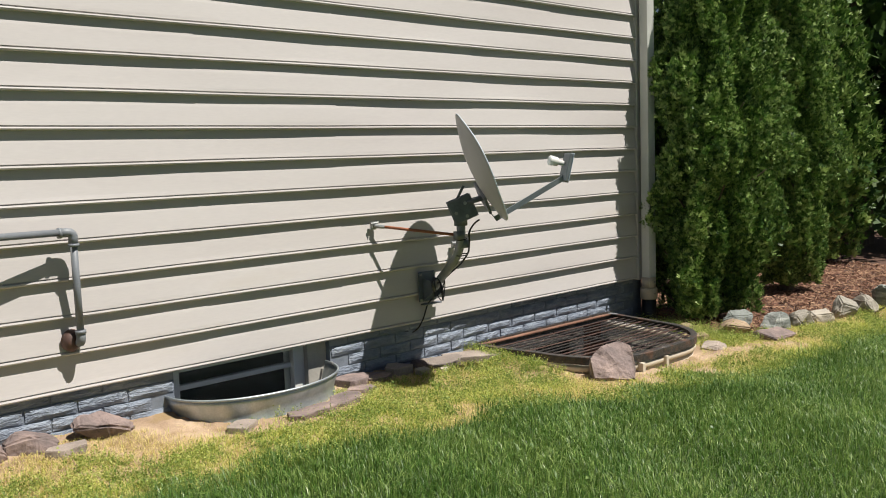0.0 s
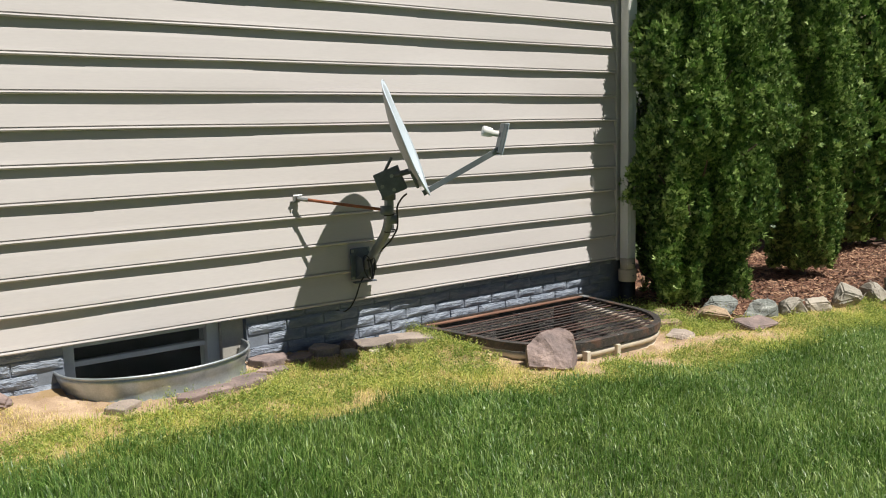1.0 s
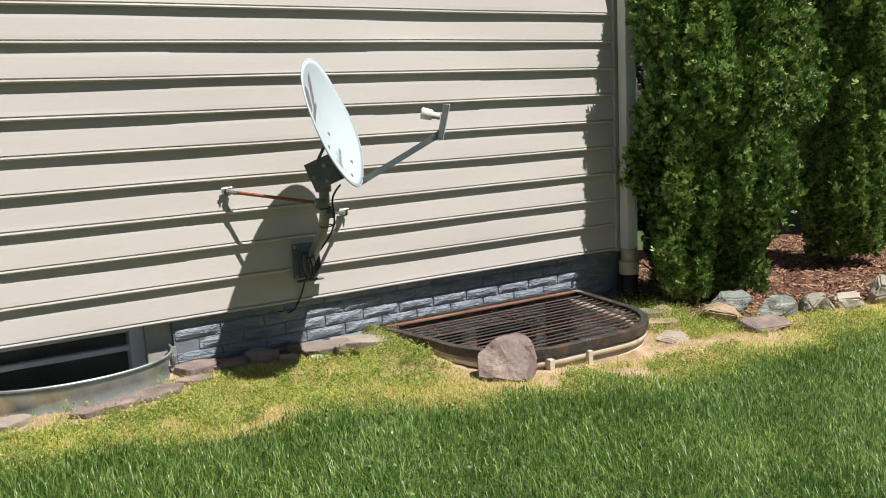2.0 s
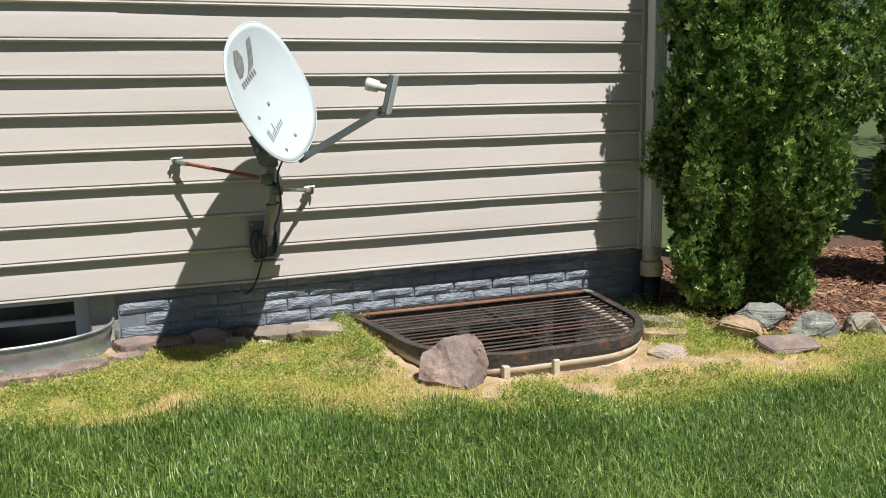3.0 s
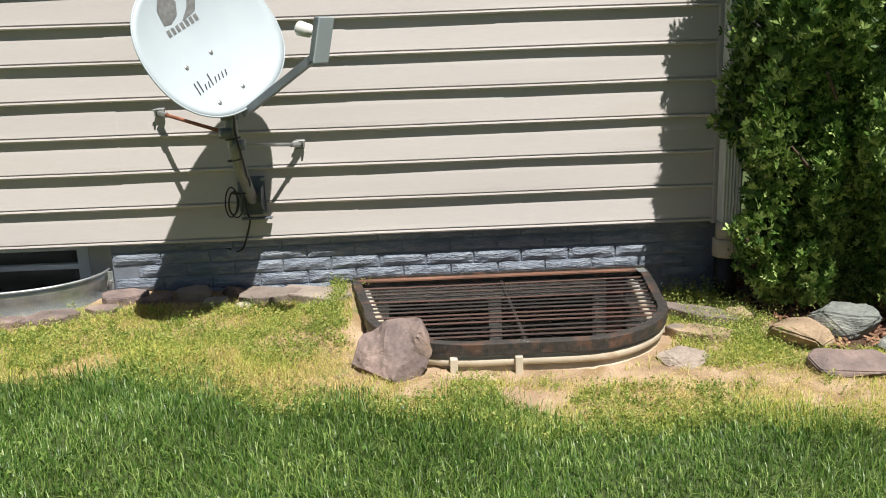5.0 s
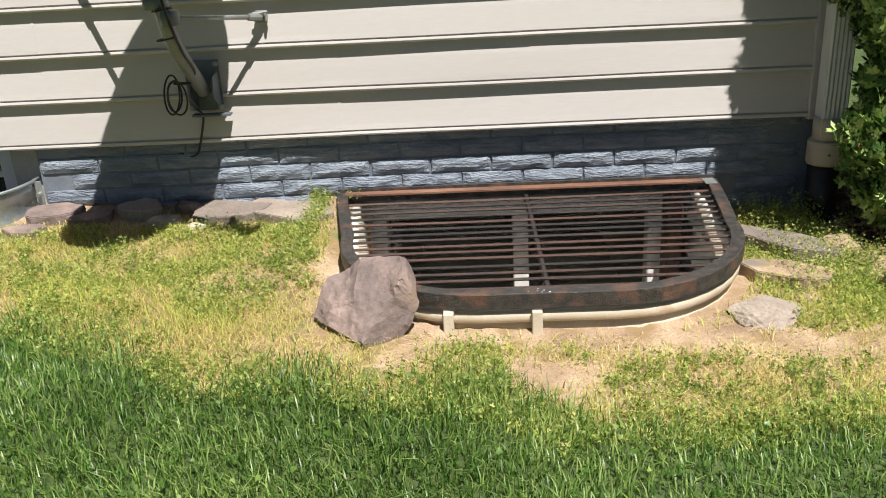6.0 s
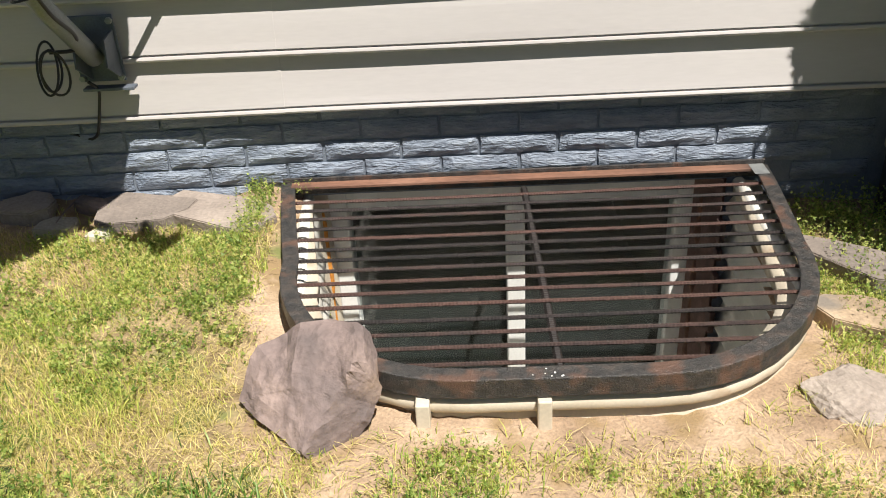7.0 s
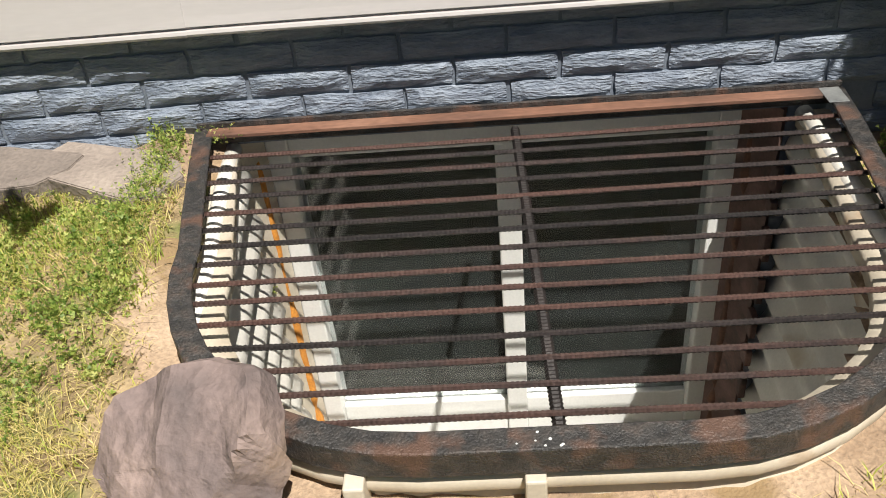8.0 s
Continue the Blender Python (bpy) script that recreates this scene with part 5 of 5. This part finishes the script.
def build_dry_strip():
    rng = np.random.default_rng(41)
    n = 340000
    x, y = rng.uniform(-3.0, 3.4, n), rng.uniform(-1.38, -0.02, n)
    near_lawn = np.exp(-np.clip(y - lawn_edge(x), 0, 9) / 0.1)
    cover = 0.2 * near_lawn + patch_noise(x, y, 5.5, 3) * 0.5 + patch_noise(x, y, 15, 4) * 0.5 + np.where(x < 0.05, 0.32, 0.08)
    keep = (y > lawn_edge(x) - 0.08) & on_strip(x, y, rng) & (rng.random(n) < np.clip(3.4 * (cover - 0.3), 0.08, 1) * (1 - 0.96 * np.clip(spots(x, y, BARE), 0, 1)))
    x, y = x[keep], y[keep]
    n = len(x)
    pos = np.stack([x, y, ground_z(x, y) - 0.002], 1)
    green = patch_noise(x, y, 6, 12) * 0.6 + patch_noise(x, y, 17, 13) * 0.4 + rng.normal(0, 0.15, n) + 0.16 * np.clip((x - 1.1) / 0.3, 0, 1)
    dry = green < np.where(x < 0.1, 0.53, 0.5)
    h = rng.uniform(0.008, 0.032, n) * (0.6 + 0.8 * patch_noise(x, y, 11, 71))
    blades("dry_grass", M_DRY, pos[dry], h[dry] * 0.8, rng.uniform(0.0009, 0.0017, dry.sum()), np.abs(rng.normal(0.9, 0.5, dry.sum())), rng.uniform(0, math.tau, dry.sum()), label="short straw-yellow dry grass on sandy soil", category="grass")
    wet = ~dry
    blades("green_weeds", M_WEED, pos[wet], h[wet], rng.uniform(0.0011, 0.0024, wet.sum()), np.abs(rng.normal(0.7, 0.4, wet.sum())), rng.uniform(0, math.tau, wet.sum()), label="short yellow-green weeds and sprouting grass", category="grass")
    # leafy weeds: tufts of thin stems, each with small leaves up its height
    m = 9000
    cx, cy = rng.uniform(-2.8, 3.0, m), rng.uniform(-1.4, -0.06, m)
    thick = 0.1 * np.exp(-np.clip(cy - lawn_edge(cx), 0, 9) / 0.1) + patch_noise(cx, cy, 7, 12) * 0.5 + patch_noise(cx, cy, 19, 14) * 0.5 + spots(cx, cy, LUSH) - 0.6 * spots(cx, cy, BARE) + np.where(cx < 0.05, 0.07, -0.04)
    ok = (cy > lawn_edge(cx) - 0.12) & on_strip(cx, cy, rng) & ~inside_wells(cx, cy, 0.06) & (thick + rng.normal(0, 0.06, m) > 0.495)
    ok &= ~((cx < 0) & (cy > -0.22)) & ~(((cx - 0.17) / 0.22) ** 2 + ((cy + 0.94) / 0.14) ** 2 < 1)
    cx, cy = cx[ok], cy[ok]
    edge = np.array([(-0.09, -0.03), (-0.05, -0.05), (-0.12, -0.06), (0.02, -0.02), (0.06, -0.015), (-0.03, -0.10), (0.03, -0.04), (0.045, -0.06), (-0.07, -0.12), (-0.05, -0.16), (1.40, -0.16), (1.47, -0.22), (1.55, -0.3), (1.36, -0.1), (1.52, -0.42), (-0.1, -0.16), (-0.06, -0.2), (-0.36, -0.05), (-0.22, -0.24)])
    lush = np.stack([rng.normal(1.52, 0.1, 60), rng.normal(-0.55, 0.12, 60)], 1)
    shade = np.stack([rng.uniform(1.3, 1.75, 30), rng.uniform(-0.35, -0.08, 30)], 1)
    corner = np.stack([rng.normal(-0.065, 0.04, 26), rng.uniform(-0.15, -0.02, 26)], 1)
    corner = corner[corner[:, 0] < -0.03]
    side = np.stack([rng.uniform(-0.085, -0.035, 34), rng.uniform(-0.62, -0.12, 34)], 1)
    more = np.concatenate([edge, corner, side, lush[~inside_wells(lush[:, 0], lush[:, 1], 0.05)], shade])
    cx, cy = np.concatenate([cx, more[:, 0]]), np.concatenate([cy, more[:, 1]])
    stems, leaves = 8, 5
    tuft = np.repeat(np.arange(len(cx)), stems)
    k = len(tuft)
    big = rng.uniform(0.45, 1.25, len(cx))[tuft]
    sx, sy = cx[tuft] + rng.normal(0, 0.015, k) * big, cy[tuft] + rng.normal(0, 0.015, k) * big
    tall = rng.uniform(0.014, 0.05, k) * big * np.where((sx > 1.3) & (sx < 1.75) & (sy > -0.75), 1.8, 1.0)
    ox, oy = rng.normal(0, 0.35, k) * tall, rng.normal(0, 0.35, k) * tall
    step = np.tile((np.arange(leaves) + 1) / leaves, k)
    ids = np.repeat(np.arange(k), leaves)
    px = sx[ids] + ox[ids] * step
    py = np.minimum(sy[ids] + oy[ids] * step, -0.008)
    pz = ground_z(px, py) + tall[ids] * step
    q = len(px)
    pz = np.where((px > -0.02) & (px < 0.12) & (py > -0.09), np.where(rng.random(q) < 0.35, rng.uniform(0.09, 0.125, q), -0.3), pz)
    turn = rng.uniform(0, math.tau, q)
    out = np.stack([np.cos(turn), np.sin(turn), np.full(q, 0.1)], 1)
    ob = sprays("leafy_weeds", M_SPRIG, np.stack([px, py, pz], 1), out, rng.uniform(0.0036, 0.0082, q) * rng.uniform(0.8, 1.35, len(cx))[tuft][ids], None, "", 15, 0.45, 3, 0.2)
    tagged(ob, "small leafy green weeds sprouting in the soil", "weeds", "", "stuff")
    # straw litter
    q = 22000
    x, y = rng.uniform(-3.0, 3.0, q), rng.uniform(-1.3, -0.1, q)
    ok = (y > lawn_edge(x)) & on_strip(x, y, rng) & (rng.random(q) > 0.8 * spots(x, y, BARE))
    x, y = x[ok], y[ok]
    pos = np.stack([x, y, ground_z(x, y) + 0.002], 1)
    q = len(x)
    blades("straw_litter", M_DRY, pos, rng.uniform(0.01, 0.03, q), rng.uniform(0.0009, 0.0016, q), rng.normal(2.6, 0.5, q), rng.uniform(0, math.tau, q), label="dead straw lying on the sandy soil", category="straw")


build_dry_strip()


# ---- bricks of the foundation ----
def brick_mesh(seed, length=0.1945, height=0.0492):
    """One rock-faced brick: an uneven front that falls away to worn edges."""
    rng = random.Random(seed)
    bm = bmesh.new()
    nx, nz = 8, 3
    grid = []
    for j in range(nz + 1):
        row = []
        for i in range(nx + 1):
            u, w = i / nx, j / nz
            edge = i in (0, nx) or j in (0, nz)
            y = 0.003 + 0.0015 * rng.random() if edge else -0.0005 - 0.004 * rng.random()
            x = (u - 0.5) * length + (rng.uniform(-0.002, 0.002) if i in (0, nx) else rng.uniform(-0.006, 0.006))
            z = (w - 0.5) * height * (1.0 if edge else 1.06) + rng.uniform(-0.0022, 0.0022)
            row.append(bm.verts.new((x, y, z)))
        grid.append(row)
    for j in range(nz):
        for i in range(nx):
            bm.faces.new((grid[j][i], grid[j][i + 1], grid[j + 1][i + 1], grid[j + 1][i]))
    ring = grid[0] + [r[-1] for r in grid[1:]] + grid[-1][-2::-1] + [r[0] for r in grid[-2:0:-1]]
    back = [bm.verts.new((v.co.x * 1.01, 0.0085, v.co.z * 1.03)) for v in ring]
    for i in range(len(ring)):
        j = (i + 1) % len(ring)
        bm.faces.new((ring[j], ring[i], back[i], back[j]))
    return bm_mesh("brick", bm, M_BRICK)


def build_bricks():
    meshes = [brick_mesh(s) for s in range(10)]
    rng = random.Random(17)
    row_h, pitch = 0.0563, 0.2032
    for r in range(-4, 3):
        z = 0.155 + row_h * (r + 0.5)
        off = 0.10 if r % 2 == 0 else 0.0
        for k in range(-17, 9):
            x = off + pitch * (k + 0.5)
            if x + 0.1 > HOUSE_R - 0.02 or z - 0.03 < float(ground_z(x, -0.02)) - 0.07:
                continue
            if W1[0] - 0.08 < x < W1[1] + 0.08 or (W2[0] - 0.1 < x < W2[1] + 0.1 and z < 0.08):
                continue
            ob = new("brick", rng.choice(meshes))
            ob.parent = wall_foundation
            ob.location = (x, 0.0045 + face_out(x) + rng.uniform(-0.001, 0.001), z)
            ob.rotation_euler.z = math.atan2(face_out(x + 0.1) - face_out(x - 0.1), 0.2)


build_bricks()
